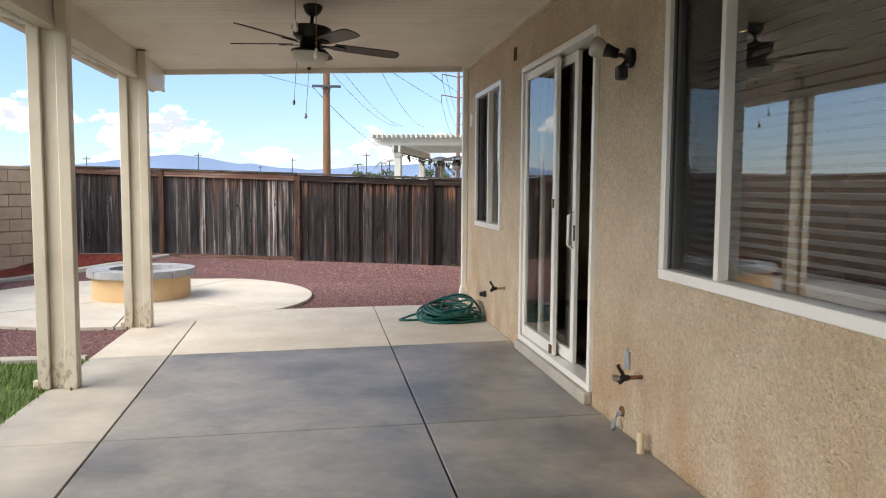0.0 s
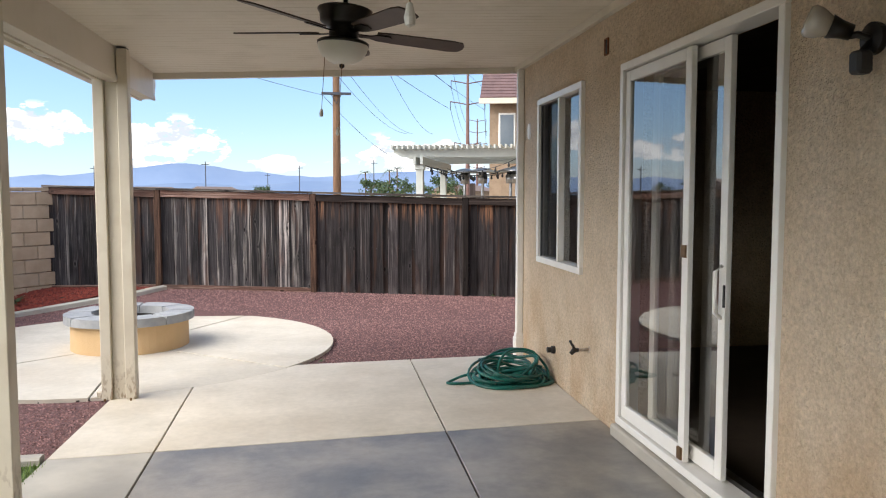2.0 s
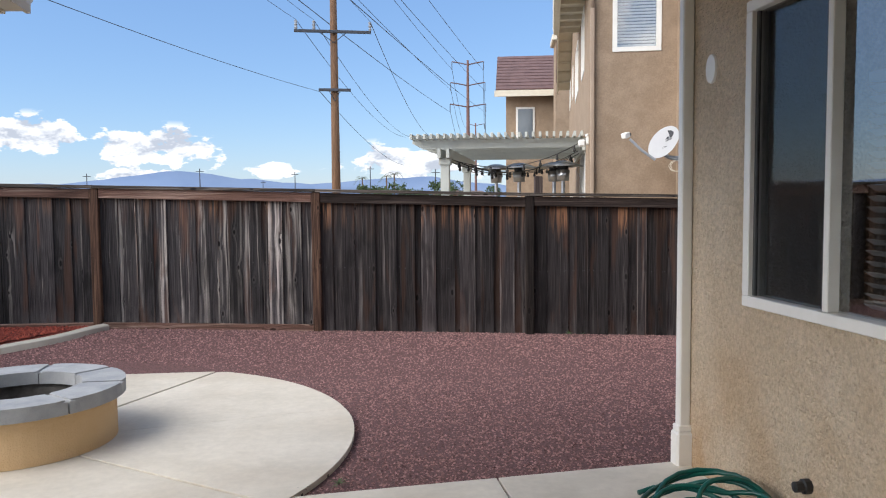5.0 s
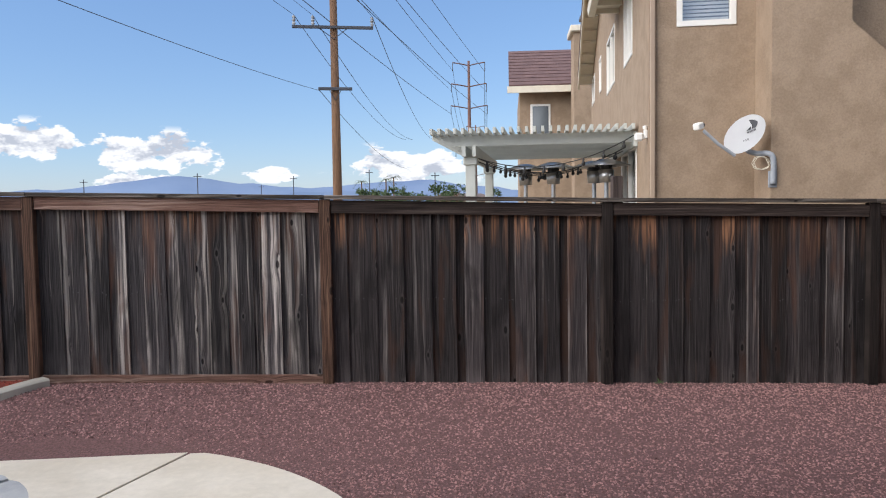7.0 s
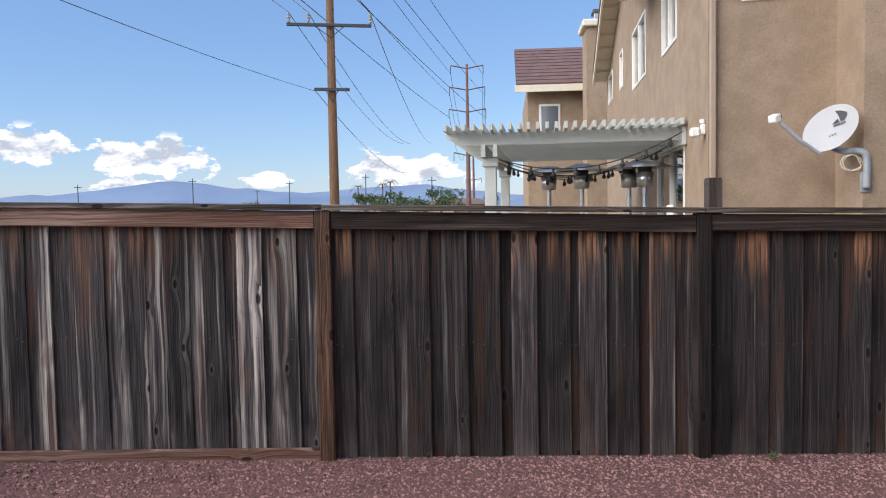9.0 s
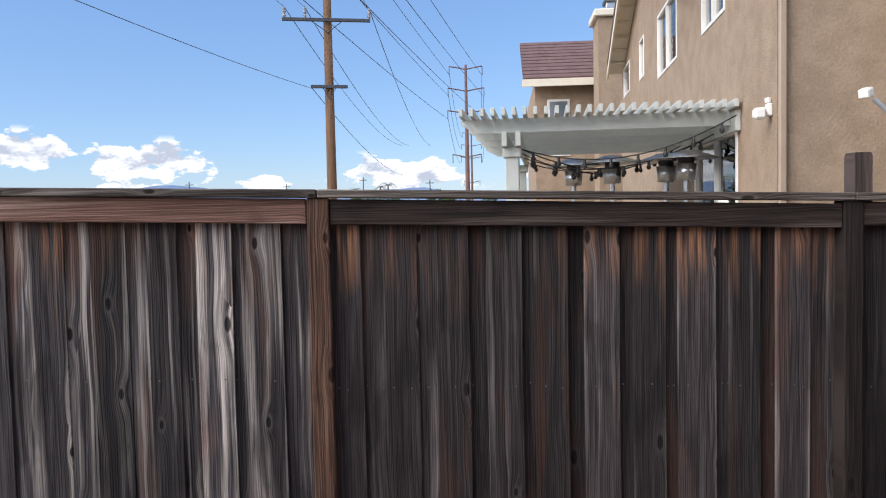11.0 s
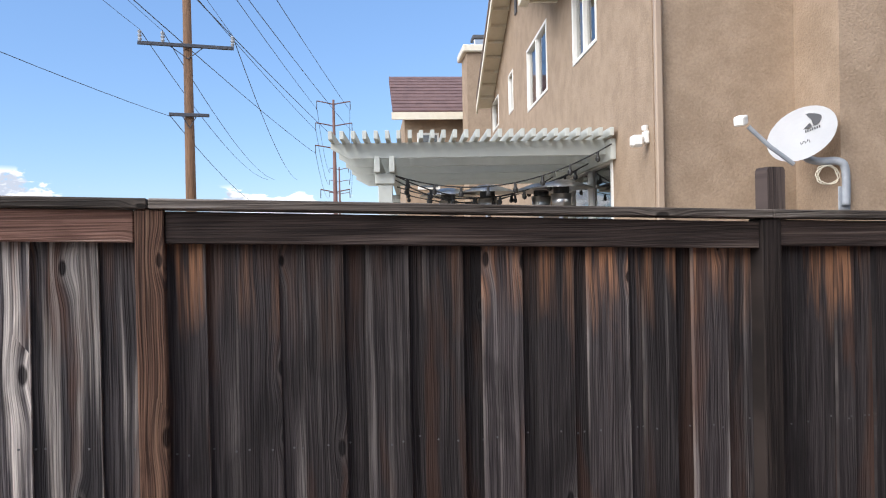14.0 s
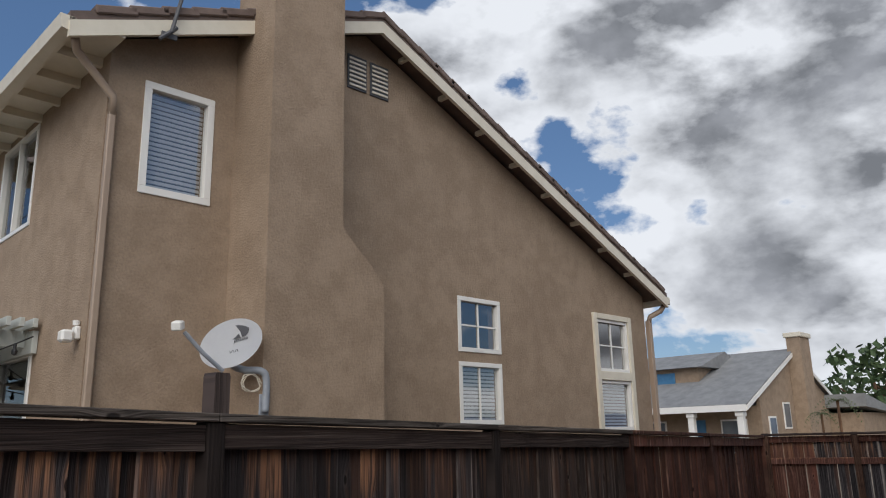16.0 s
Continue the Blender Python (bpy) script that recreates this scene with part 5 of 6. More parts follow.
tiles((APX, APZ), (-0.5, gable(-0.5)), ov_ - 0.03, 0.6, "y", rs, ROOFTILE)
# barge boards and lookouts
part("barge_board", prism([(APX, APZ - 0.16), (9.60, APZ - PITCH * 6.46 - 0.16), (9.60, APZ - PITCH * 6.46), (APX, APZ)], ov_ - 0.02, ov_ + 0.03, "y"), CREAMTRIM, nh)
part("barge_board", prism([(APX, APZ - 0.16), (-0.5, gable(-0.5) - 0.16), (-0.5, gable(-0.5)), (APX, APZ)], ov_ - 0.02, ov_ + 0.03, "y"), CREAMTRIM, nh)
for k in range(8):
    x = 3.6 + 0.72 * k
    part("lookout", box(x, -0.295, gable(x + 0.1) - 0.075, x + 0.06, -0.10, gable(x + 0.1) - 0.015), CREAMTRIM, nh)
# rear eave with gutter
ez = gable(-0.45)
part("gutter", prism([(-0.56, ez - 0.10), (-0.47, ez - 0.12), (-0.44, ez - 0.12), (-0.44, ez + 0.03), (-0.58, ez + 0.03)], ov_, 4.6, "y"), CREAMTRIM, nh)
for k in range(8):
    y = 0.2 + 0.6 * k
    part("rafter_tail", box(-0.43, y, ez - 0.10, 0.0, y + 0.06, ez - 0.01), CREAMTRIM, nh)
part("eave_board", box(-0.44, ov_, ez - 0.01, 0.0, 4.6, ez + 0.01), CREAMTRIM, nh)
# rear cross gable
for a, b in (((8.7, 7.25), (4.7, 5.5)), ((8.7, 7.25), (13.9, 5.3))):
    g_ = roof_slab("roof", a, b, -0.40, 5.0, 0.10, "x", nh, ROOFTILE)
    part("barge_board", prism([(a[0], a[1] - 0.18), (b[0], b[1] - 0.18), b, a], -0.43, -0.38, "x"), CREAMTRIM, nh)
    tiles(a, b, -0.45, 0.4, "x", g_, ROOFTILE, 0.4)
    part("soffit", prism([(a[0], a[1] - 0.03), (b[0], b[1] - 0.03), (b[0], b[1] - 0.005), (a[0], a[1] - 0.005)], -0.375, 0.0, "x"), CREAMTRIM, nh)
    n = 9
    for k in range(1, n):
        t = k / n
        y, z = a[0] + (b[0] - a[0]) * t, a[1] + (b[1] - a[1]) * t
        part("lookout", box(-0.374, y - 0.03, z - 0.10, 0.0, y + 0.03, z - 0.032), CREAMTRIM, nh)
# downspouts
part("downspout", tube([(-0.40, -0.2, ez - 0.1), (-0.35, -0.12, ez - 0.18), (0.03, -0.06, ez - 0.50), (0.04, -0.045, ez - 0.68)], 0.04, 8), TRIMTAN, nh, smooth=True)
part("downspout", box(0.006, -0.075, -0.1, 0.072, -0.006, ez - 0.65, 0.01), TRIMTAN, nh)
part("downspout", box(9.36, -0.09, -0.1, 9.45, 0.0, 3.45, 0.01), TRIMTAN, nh)
part("downspout", tube([(9.40, -0.05, 3.42), (9.42, -0.08, 3.52), (9.58, -0.2, 3.62), (9.65, -0.25, 3.74)], 0.045, 8), TRIMTAN, nh, smooth=True)
part("gutter", box(9.60, ov_, APZ - PITCH * 6.46 - 0.10, 9.71, 10.0, APZ - PITCH * 6.46 + 0.03, 0.01), CREAMTRIM, nh)

# wall flood light, satellite dish
fl = thing("security_light", "white twin-head security light on the wall", "light fixture", NB @ Matrix.Translation((0.0, 0.17, 2.5)))
part("base", box(-0.05, -0.05, -0.03, 0.0, 0.05, 0.09, 0.01), VINYL, fl)
part("head", box(-0.17, -0.07, -0.06, -0.06, 0.05, 0.05, 0.02), VINYL, fl)
part("sensor", lathe([(0, 0), (0.03, 0.01), (0.035, 0.05), (0, 0.06)], 12, (-0.03, 0, 0.09)), VINYL, fl)

dish = thing("satellite_dish", "pale grey oval satellite dish on a bent pipe arm", "satellite dish", NB @ Matrix.Translation((1.05, -0.66, 2.43)))
face = look((0, 0, 0), (0.90, 0.64, -0.42), 0)
bm = bmesh.new()
n, rings_ = 36, 6
rows = []
for j in range(rings_ + 1):
    q = j / rings_
    rows.append([bm.verts.new((0.335 * q * math.cos(2 * math.pi * k / n), 0.275 * q * math.sin(2 * math.pi * k / n), 0.035 * q * q - 0.035)) for k in range(n)] if j else [bm.verts.new((0, 0, -0.035))])
for j in range(rings_):
    for k in range(n):
        a, b = rows[j], rows[j + 1]
        bm.faces.new([a[0], b[k], b[(k + 1) % n]] if j == 0 else [a[k], b[k], b[(k + 1) % n], a[(k + 1) % n]])
bmesh.ops.solidify(bm, geom=list(bm.faces), thickness=0.008)
rf = part("reflector", bm, DISHGREY, dish)
rf.matrix_basis = face @ Matrix.Rotation(radians(14), 4, "Z") @ Matrix.Diagonal((0.9, 0.92, 0.9, 1))
half = [(0.055 * math.cos(radians(a)), 0.055 * math.sin(radians(a))) for a in range(-60, 61, 15)]
mk = part("mark", prism([(-0.045, 0.055), (-0.01, -0.005), (0.0, -0.05)] + half, 0.0, 0.002, "z"), LINER, rf, "dark printed mark")
mk.matrix_basis = Matrix.Translation((0.115, 0.12, -0.017)) @ Matrix.Diagonal((1.45, 1.45, 1, 1))
wedge = part("mark", prism([(-0.06, -0.05), (0.0, -0.05), (-0.012, -0.015)], 0.0, 0.002, "z"), LINER, rf, "dark printed mark")
wedge.matrix_basis = Matrix.Translation((0.10, 0.115, -0.0185)) @ Matrix.Diagonal((1.4, 1.4, 1, 1))
for k in range(7):
    b_ = part("print_line", box(-0.006, -0.013, 0, 0.006, 0.013, 0.0015), LINER, rf)
    b_.location = (0.035 + 0.022 * k, 0.02, -0.0235 + 0.0012 * k)
for k in range(5):
    b_ = part("print_line", box(-0.003, -0.015, 0, 0.003, 0.015, 0.0015), LINER, rf)
    b_.matrix_basis = pose(-0.02 + 0.02 * k, -0.09 + 0.006 * (k % 2), -0.0245, 0, 0, -25 if k % 2 else 12)
part("feed_arm", tube([(-0.13, -0.12, -0.27), (-0.33, -0.12, -0.12), (-0.50, -0.10, 0.05)], 0.02, 8), GALV, dish)
lb = part("feed_horn", box(-0.07, -0.045, -0.035, 0.05, 0.045, 0.045, 0.012), VINYL, dish)
lb.matrix_basis = pose(-0.55, -0.08, 0.10, 0, -15, 50)
part("feed_cap", lathe([(0, 0), (0.03, 0), (0.028, 0.05), (0, 0.055)], 12), BLACK, lb).matrix_basis = pose(0.05, 0, 0, 0, 90, 0)
part("mast", tube(smooth_line([(0.02, 0.03, -0.10), (0.05, 0.02, -0.20), (0.14, -0.02, -0.24), (0.26, -0.10, -0.25), (0.31, -0.12, -0.33), (0.31, -0.12, -0.62)]), 0.034, 10), GALV, dish, smooth=True)
part("mount_plate", box(0.26, -0.10, -0.66, 0.36, -0.085, -0.46, 0.004), GALV, dish)
cb = [(0.02 + 0.09 * math.cos(a) + 0.02 * math.sin(2.3 * a), 0.0, -0.36 + 0.08 * math.sin(a)) for a in [0.35 * k for k in range(50)]]
part("cable", tube([(0.16 + x, -0.06 - 0.0006 * k, z) for k, (x, y, z) in enumerate(cb)], 0.005, 5), CREAMTRIM, dish)

am = thing("antenna_mount", "black bracket with a stub mast under the roof edge", "antenna mount", NB @ Matrix.Translation((0.42, -0.38, gable(0.42) - 0.12)))
part("bracket", tube([(-0.12, 0, -0.14), (-0.04, -0.02, -0.06), (0.03, -0.03, 0.02)], 0.022, 7), DARKGREY, am)
part("foot", box(-0.10, 0.0, -0.10, 0.06, 0.025, -0.04, 0.005), DARKGREY, am)
part("mast", tube([(-0.02, -0.03, -0.05), (0.10, -0.04, 0.55)], 0.02, 8), DARKGREY, am)

PERGOLA = mat("chalky_white_vinyl", (0.46, 0.475, 0.44), (0.51, 0.525, 0.485), 4.0, 0.5, 0.03, 50.0)
# ---- pergola with its furniture ----
pg = thing("pergola", "white lattice patio pergola beside the tan house", "pergola", NB)
sm = mesh(box(-0.022, 1.2, 2.70, 0.022, 6.2, 2.79, 0.003), "slat", PERGOLA)
for k in range(26):
    o = new("slat", sm)
    o.parent = pg
    o.location = (-3.12 + 0.122 * k, 0, 0)
for y in (1.55, 2.5, 3.5, 4.5, 5.5):
    part("joist", prism([(-3.15, 2.70), (-3.15, 2.64), (-2.95, 2.53), (-0.02, 2.53), (-0.02, 2.70)], y - 0.022, y + 0.022, "y"), PERGOLA, pg)
part("beam", box(-2.66, 1.35, 2.36, -2.60, 6.1, 2.53, 0.004), PERGOLA, pg)
part("beam", box(-2.50, 1.35, 2.36, -2.44, 6.1, 2.53, 0.004), PERGOLA, pg)
part("ledger", box(-0.06, 1.3, 2.45, -0.005, 6.1, 2.68, 0.004), PERGOLA, pg)
for y in (1.62, 5.3):
    c_ = part("column", box(-2.63, y - 0.08, -0.2, -2.47, y + 0.08, 2.36, 0.008), PERGOLA, pg)
    part("column_cap", box(-2.66, y - 0.11, 2.24, -2.44, y + 0.11, 2.358, 0.01), PERGOLA, c_)
heater_spots = ((-1.75, 3.6), (-1.25, 3.1), (-0.55, 3.0), (-0.38, 2.5))


def heater(x, y):
    h = thing("patio_heater", "steel mushroom patio heater with a wide hood", "patio heater", NB @ Matrix.Translation((x, y, 0.1)), "patio heaters")
    part("hood", lathe([(0, 2.24), (0.10, 2.23), (0.40, 2.13), (0.40, 2.12), (0.1, 2.2), (0, 2.2)], 28), STEEL, h, smooth=True)
    part("burner", lathe([(0, 2.2), (0.10, 2.2), (0.10, 2.06), (0, 2.06)], 20), BLACK, h)
    part("screen", lathe([(0, 2.06), (0.13, 2.06), (0.11, 1.85), (0, 1.85)], 20), STEEL, h, smooth=True)
    part("pole", lathe([(0.035, 1.85), (0.035, 0.7)], 12), STEEL, h)
    part("tank_cover", lathe([(0, 0.7), (0.2, 0.7), (0.23, 0.1), (0.25, 0.0), (0, 0.0)], 20), STEEL, h)
    return h


h0 = heater(*heater_spots[0])
for x, y in heater_spots[1:]:
    copy_thing(h0, NB @ Matrix.Translation((x, y, 0.1)))
sl_ = thing("string_lights", "black string of bulbs draped under the pergola", "string lights", NB)
runs = [((-2.45, 1.7, 2.35), (-0.05, 1.3, 2.62)), ((-2.45, 1.7, 2.35), (-0.2, 4.0, 2.5)), ((-2.45, 3.4, 2.35), (-0.1, 2.2, 2.5)), ((-2.45, 5.2, 2.4), (-0.05, 3.0, 2.5)), ((-2.45, 1.7, 2.3), (-0.3, 5.6, 2.5))]
bulb_me = mesh(lathe([(0, 0), (0.016, 0), (0.016, -0.045), (0.03, -0.07), (0.026, -0.10), (0, -0.115)], 8), "bulb", BLACK)
for a, b in runs:
    a, b = Vector(a), Vector(b)
    pts = [a.lerp(b, k / 16) - Vector((0, 0, 0.28 * 4 * (k / 16) * (1 - k / 16))) for k in range(17)]
    cbl = part("cable", tube(pts, 0.008, 5), BLACK, sl_)
    for k in range(1, 16, 2):
        o = new("bulb", bulb_me)
        o.parent = cbl
        o.location = pts[k]
pc = thing("patio_chair", "white plastic patio chair back against the house", "chair", NB @ Matrix.Translation((-0.25, 1.05, -0.1)))
part("backrest", box(-0.02, -0.2, 0.9, 0.02, 0.2, 1.78, 0.02), VINYL, pc)
part("seat", box(-0.4, -0.2, 0.8, 0.0, 0.2, 0.86, 0.02), VINYL, pc)
for x, y in ((-0.38, -0.18), (-0.38, 0.18), (0.0, -0.18), (0.0, 0.18)):
    part("leg", box(x - 0.015, y - 0.015, 0, x + 0.015, y + 0.015, 0.8), VINYL, pc)

# ---- the next house, beyond the gable ----
fh = thing("far_house", "tan two-storey house with a maroon tiled roof", "house", pose(5.2, 35.5, 0, 0, 0, -14))
part("wall", box(0, 0, -0.2, 9, 8, 6.0), TAN, fh)
part("roof", prism([(-0.5, 5.75), (3.6, 7.75), (3.6, 7.9), (-0.6, 5.88)], -0.4, 9.5, "x"), REDROOF, fh)
rm = mesh(box(-0.4, 0.0, -0.03, 9.5, 0.42, 0.045), "tile_course", REDROOF)
for k in range(11):
    o = new("tile_course", rm)
    o.parent = fh
    o.matrix_basis = Matrix.Translation((0, -0.55 + 0.385 * k, 5.92 + 0.188 * k)) @ Matrix.Rotation(0.40, 4, "X")
part("fascia", box(-0.45, -0.62, 5.66, 9.5, -0.55, 5.9), CREAMTRIM, fh)
fw = part("window", box(0.40, -0.04, 3.4, 1.15, 0.0, 5.3, 0.01), VINYL, fh)
part("pane", box(0.48, -0.055, 3.48, 1.07, -0.041, 5.22), GLASSFAR, fw)
stack = part("chimney", box(1.85, -2.2, -0.2, 3.9, -0.9, 7.45), TAN, fh)
part("chimney_cap", box(1.72, -2.33, 7.45, 4.03, -0.77, 7.67, 0.03), CREAMTRIM, stack)
part("flue", box(2.15, -1.8, 7.67, 2.75, -1.3, 7.98, 0.02), STEEL, stack)
part("flue_cap", box(2.1, -1.85, 7.98, 2.8, -1.25, 8.1, 0.02), DARKGREY, stack)

# ---- the house across the side yard ----
h3 = thing("east_house", "low tan house with a grey shingle roof and white porch posts", "house", pose(35.5, 15.9, 0, 0, 0, -105))
part("wall", box(-11, 1.8, -0.2, -0.4, 11.5, 2.7), TAN, h3)
rp = (5.55 - 2.6) / 6.9
part("roof", prism([(-0.3, 2.58), (6.6, 5.53), (6.6, 5.66), (-0.3, 2.71)], -11.5, 0.0, "x"), GREYROOF, h3)
part("roof", prism([(6.6, 5.53), (13.4, 2.6), (13.4, 2.73), (6.6, 5.66)], -11.5, 0.0, "x"), GREYROOF, h3)
sh3 = mesh(box(-11.5, 0.0, -0.012, 0.02, 0.36, 0.02), "shingle_course", GREYROOF)
for k in range(21):
    o = new("shingle_course", sh3)
    o.parent = h3
    o.matrix_basis = Matrix.Translation((0, -0.3 + 0.33 * k, 2.725 + 0.33 * rp * k)) @ Matrix.Rotation(math.atan(rp), 4, "X")
part("fascia", box(-11.5, -0.36, 2.42, 0.0, -0.3, 2.72), VINYL, h3)
part("gable_wall", prism([(1.8, -0.2), (11.5, -0.2), (11.5, 3.3), (6.6, 5.5), (1.8, 3.3)], -0.39, -0.2, "x"), TAN, h3)
part("rake_board", prism([(-0.3, 2.45), (6.6, 5.4), (6.6, 5.62), (-0.3, 2.67)], 0.002, 0.05, "x"), VINYL, h3)
part("rake_board", prism([(6.6, 5.4), (13.4, 2.5), (13.4, 2.72), (6.6, 5.62)], 0.002, 0.05, "x"), VINYL, h3)
part("upper_storey", box(-10.5, 2.8, -0.2, -3.6, 8.0, 4.85), TAN, h3)
part("upper_roof", prism([(2.3, 4.8), (5.4, 5.75), (8.5, 4.8)], -11.0, -3.2, "x"), GREYROOF, h3)
part("upper_window", box(-5.9, 2.74, 3.6, -4.9, 2.8, 4.6), BLUEDOOR, h3)
for x in (-7.6, -5.2, -2.8, -0.4):
    pp = part("porch_post", box(x - 0.15, -0.2, -0.2, x + 0.15, 0.1, 2.42, 0.02), VINYL, h3)
    part("post_cap", box(x - 0.2, -0.25, 2.2, x + 0.2, 0.15, 2.419, 0.02), VINYL, pp)
part("porch_door", box(-3.9, 1.75, -0.1, -3.0, 1.8, 2.1), BLUEDOOR, h3)
for x in (-2.2, -6.4):
    w_ = part("window", box(x, 1.74, 0.5, x + 1.3, 1.8, 2.1), VINYL, h3)
    part("pane", box(x + 0.08, 1.73, 0.58, x + 1.22, 1.74, 2.02), GLASSFAR, w_)
for y, z in ((2.6, 0.9), (4.6, 1.6)):
    w_ = part("window", box(-0.2, y, z, -0.15, y + 0.9, z + 1.3), VINYL, h3)
    part("pane", box(-0.15, y + 0.08, z + 0.08, -0.14, y + 0.82, z + 1.22), GLASSFAR, w_)
cs = part("chimney", box(-0.19, 6.2, -0.2, 0.5, 7.6, 6.25), TAN, h3)
part("chimney_cap", box(-0.3, 6.1, 6.25, 0.6, 7.7, 6.5, 0.03), CREAMTRIM, cs)
part("wing", box(-6.0, 11.5, -0.2, 1.5, 17.0, 2.4), TAN, h3)
part("wing_roof", prism([(11.0, 2.7), (17.6, 2.3), (17.6, 2.45), (11.0, 3.4)], -6.3, 1.9, "x"), GREYROOF, h3)

# ---- poles and wires ----
up_ = thing("utility_pole", "tall brown wooden utility pole with two crossarms", "utility pole", Matrix.Translation((-1.45, 45.5, 0)))
part("pole", lathe([(0.24, -0.3), (0.17, 13.0), (0, 13.0)], 14), POLEWOOD, up_, smooth=True)
for z, w_, x in ((10.25, 1.95, -0.05), (7.3, 0.82, 0.0)):
    c_ = part("crossarm", box(x - w_, -0.32, z - 0.07, x + w_, -0.18, z + 0.07, 0.01), WIRE, up_)
    part("brace", tube([(x - w_ * 0.35, -0.25, z - 0.05), (0, -0.2, z - 0.55)], 0.02, 5), WIRE, c_)
    part("brace", tube([(x + w_ * 0.35, -0.25, z - 0.05), (0, -0.2, z - 0.55)], 0.02, 5), WIRE, c_)
for x in (-1.9, -1.0, 1.85):
    part("insulator", lathe([(0, 0), (0.05, 0), (0.09, 0.1), (0.05, 0.15), (0.10, 0.25), (0.05, 0.3), (0.09, 0.42), (0, 0.5)], 8, (x, -0.25, 10.32)), GALV, up_)


def pylon(x, y, H, yaw, name_group):
    p = thing("transmission_pole", "rust-brown steel transmission pole with paired arms", "transmission pole", pose(x, y, 0, 0, 0, yaw), name_group)
    part("shaft", lathe([(0.38, -0.3), (0.16, H), (0, H)], 10), RUSTPOLE, p, smooth=True)
    for z, w_ in ((H - 0.3, 2.3), (H - 3.3, 2.5), (H - 6.4, 2.6), (H - 12.5, 2.0)):
        for s_ in (-1, 1):
            a_ = part("arm", tube([(0, 0, z - 0.35), (s_ * w_ * 0.5, 0, z - 0.1), (s_ * w_, 0, z + 0.1)], 0.09, 6), RUSTPOLE, p)
            part("insulator", tube([(s_ * w_, 0, z + 0.1), (s_ * w_, 0, z - 1.1)], 0.06, 6), WIRE, a_)
    return p


PY1, PY2 = (18.9, 115.5), (37.0, 200.0)
pylon(*PY1, 21.9, -8, "transmission poles")
pylon(*PY2, 21.5, -8, "transmission poles")
wires = thing("overhead_wires", "dark overhead power lines strung between poles", "power lines")


def wire(a, b, sag, r):
    a, b = Vector(a), Vector(b)
    n = 24
    part("wire", tube([a.lerp(b, k / n) - Vector((0, 0, sag * 4 * (k / n) * (1 - k / n))) for k in range(n + 1)], r, 4), WIRE, wires)


for z, w_ in ((20.5, 2.3), (17.6, 2.5), (14.4, 2.6)):
    for s_ in (-1, 1):
        a = (PY1[0] + s_ * w_, PY1[1], z)
        wire((a[0] - 71.0 - s_ * 4.0, a[1] - 233, z + 1.5), a, 3.0, 0.03)
        wire(a, (PY2[0] + s_ * w_, PY2[1], z - 0.4), 2.2, 0.03)
for x in (-1.9, -1.0, 1.85):
    wire((-1.45 + x, 45.2, 10.8), (11.0 + x, 110.0, 10.3), 1.3, 0.02)
    wire((-1.45 + x, 45.2, 10.8), (-16.0 + x, -22.0, 11.0), 1.3, 0.012)
wire((-2.2, 45.2, 7.2), (8.0, 100.0, 6.0), 0.8, 0.02)
wire((-2.2, 45.2, 7.2), (-19.0, -5.0, 7.6), 0.8, 0.011)

# far small poles along the plain
for k, (a_, d_, h_) in enumerate(((-22.5, 260, 11), (-16.2, 330, 13), (-9.0, 300, 14), (-4.6, 420, 13), (-2.4, 330, 14), (3.0, 300, 15), (7.7, 260, 12), (-27, 260, 13), (-33, 300, 14))):
    x, y = d_ * math.sin(radians(a_)), d_ * math.cos(radians(a_))
    fp = thing("far_pole", "thin distant utility pole on the plain", "utility pole", Matrix.Translation((x, y, 0)), "distant poles")
    part("pole", lathe([(0.22, -0.3), (0.16, h_), (0, h_)], 6), WIRE, fp)
    part("crossarm", box(-1.4, -0.1, h_ - 1.2, 1.4, 0.1, h_ - 0.95), WIRE, fp)


# ---- distance ----
def ridge(name, dist, base, amp, seed, material, label, a0=-180, a1=180, step=1.0):
    v, f = [], []
    n = int((a1 - a0) / step)
    for k in range(n + 1):
        a = a0 + step * k
        ar = radians(a)
        h = base + amp * (noise.fractal(Vector((math.cos(ar) * 4 + seed, math.sin(ar) * 4, seed)), 0.9, 2.1, 5) )
        h += 32 * math.exp(-((a + 11.5) / 5.0) ** 2) if name == "hills_far" else 0
        for r_, z in ((dist - 150, -5), (dist, max(h, 3)), (dist + 120, -5)):
            v.append((r_ * math.sin(ar), r_ * math.cos(ar), z))
    for k in range(n):
        for q in (0, 1):
            f.append((3 * k + q, 3 * k + 3 + q, 3 * k + 4 + q, 3 * k + 1 + q))
    ob = raw(name, v, f, material)
    for p in ob.data.polygons:
        p.use_smooth = True
    return tagged(ob, label, "hills", kind="structure")


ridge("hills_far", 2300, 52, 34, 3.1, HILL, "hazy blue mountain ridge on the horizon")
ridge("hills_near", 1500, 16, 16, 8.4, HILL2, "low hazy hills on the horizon")


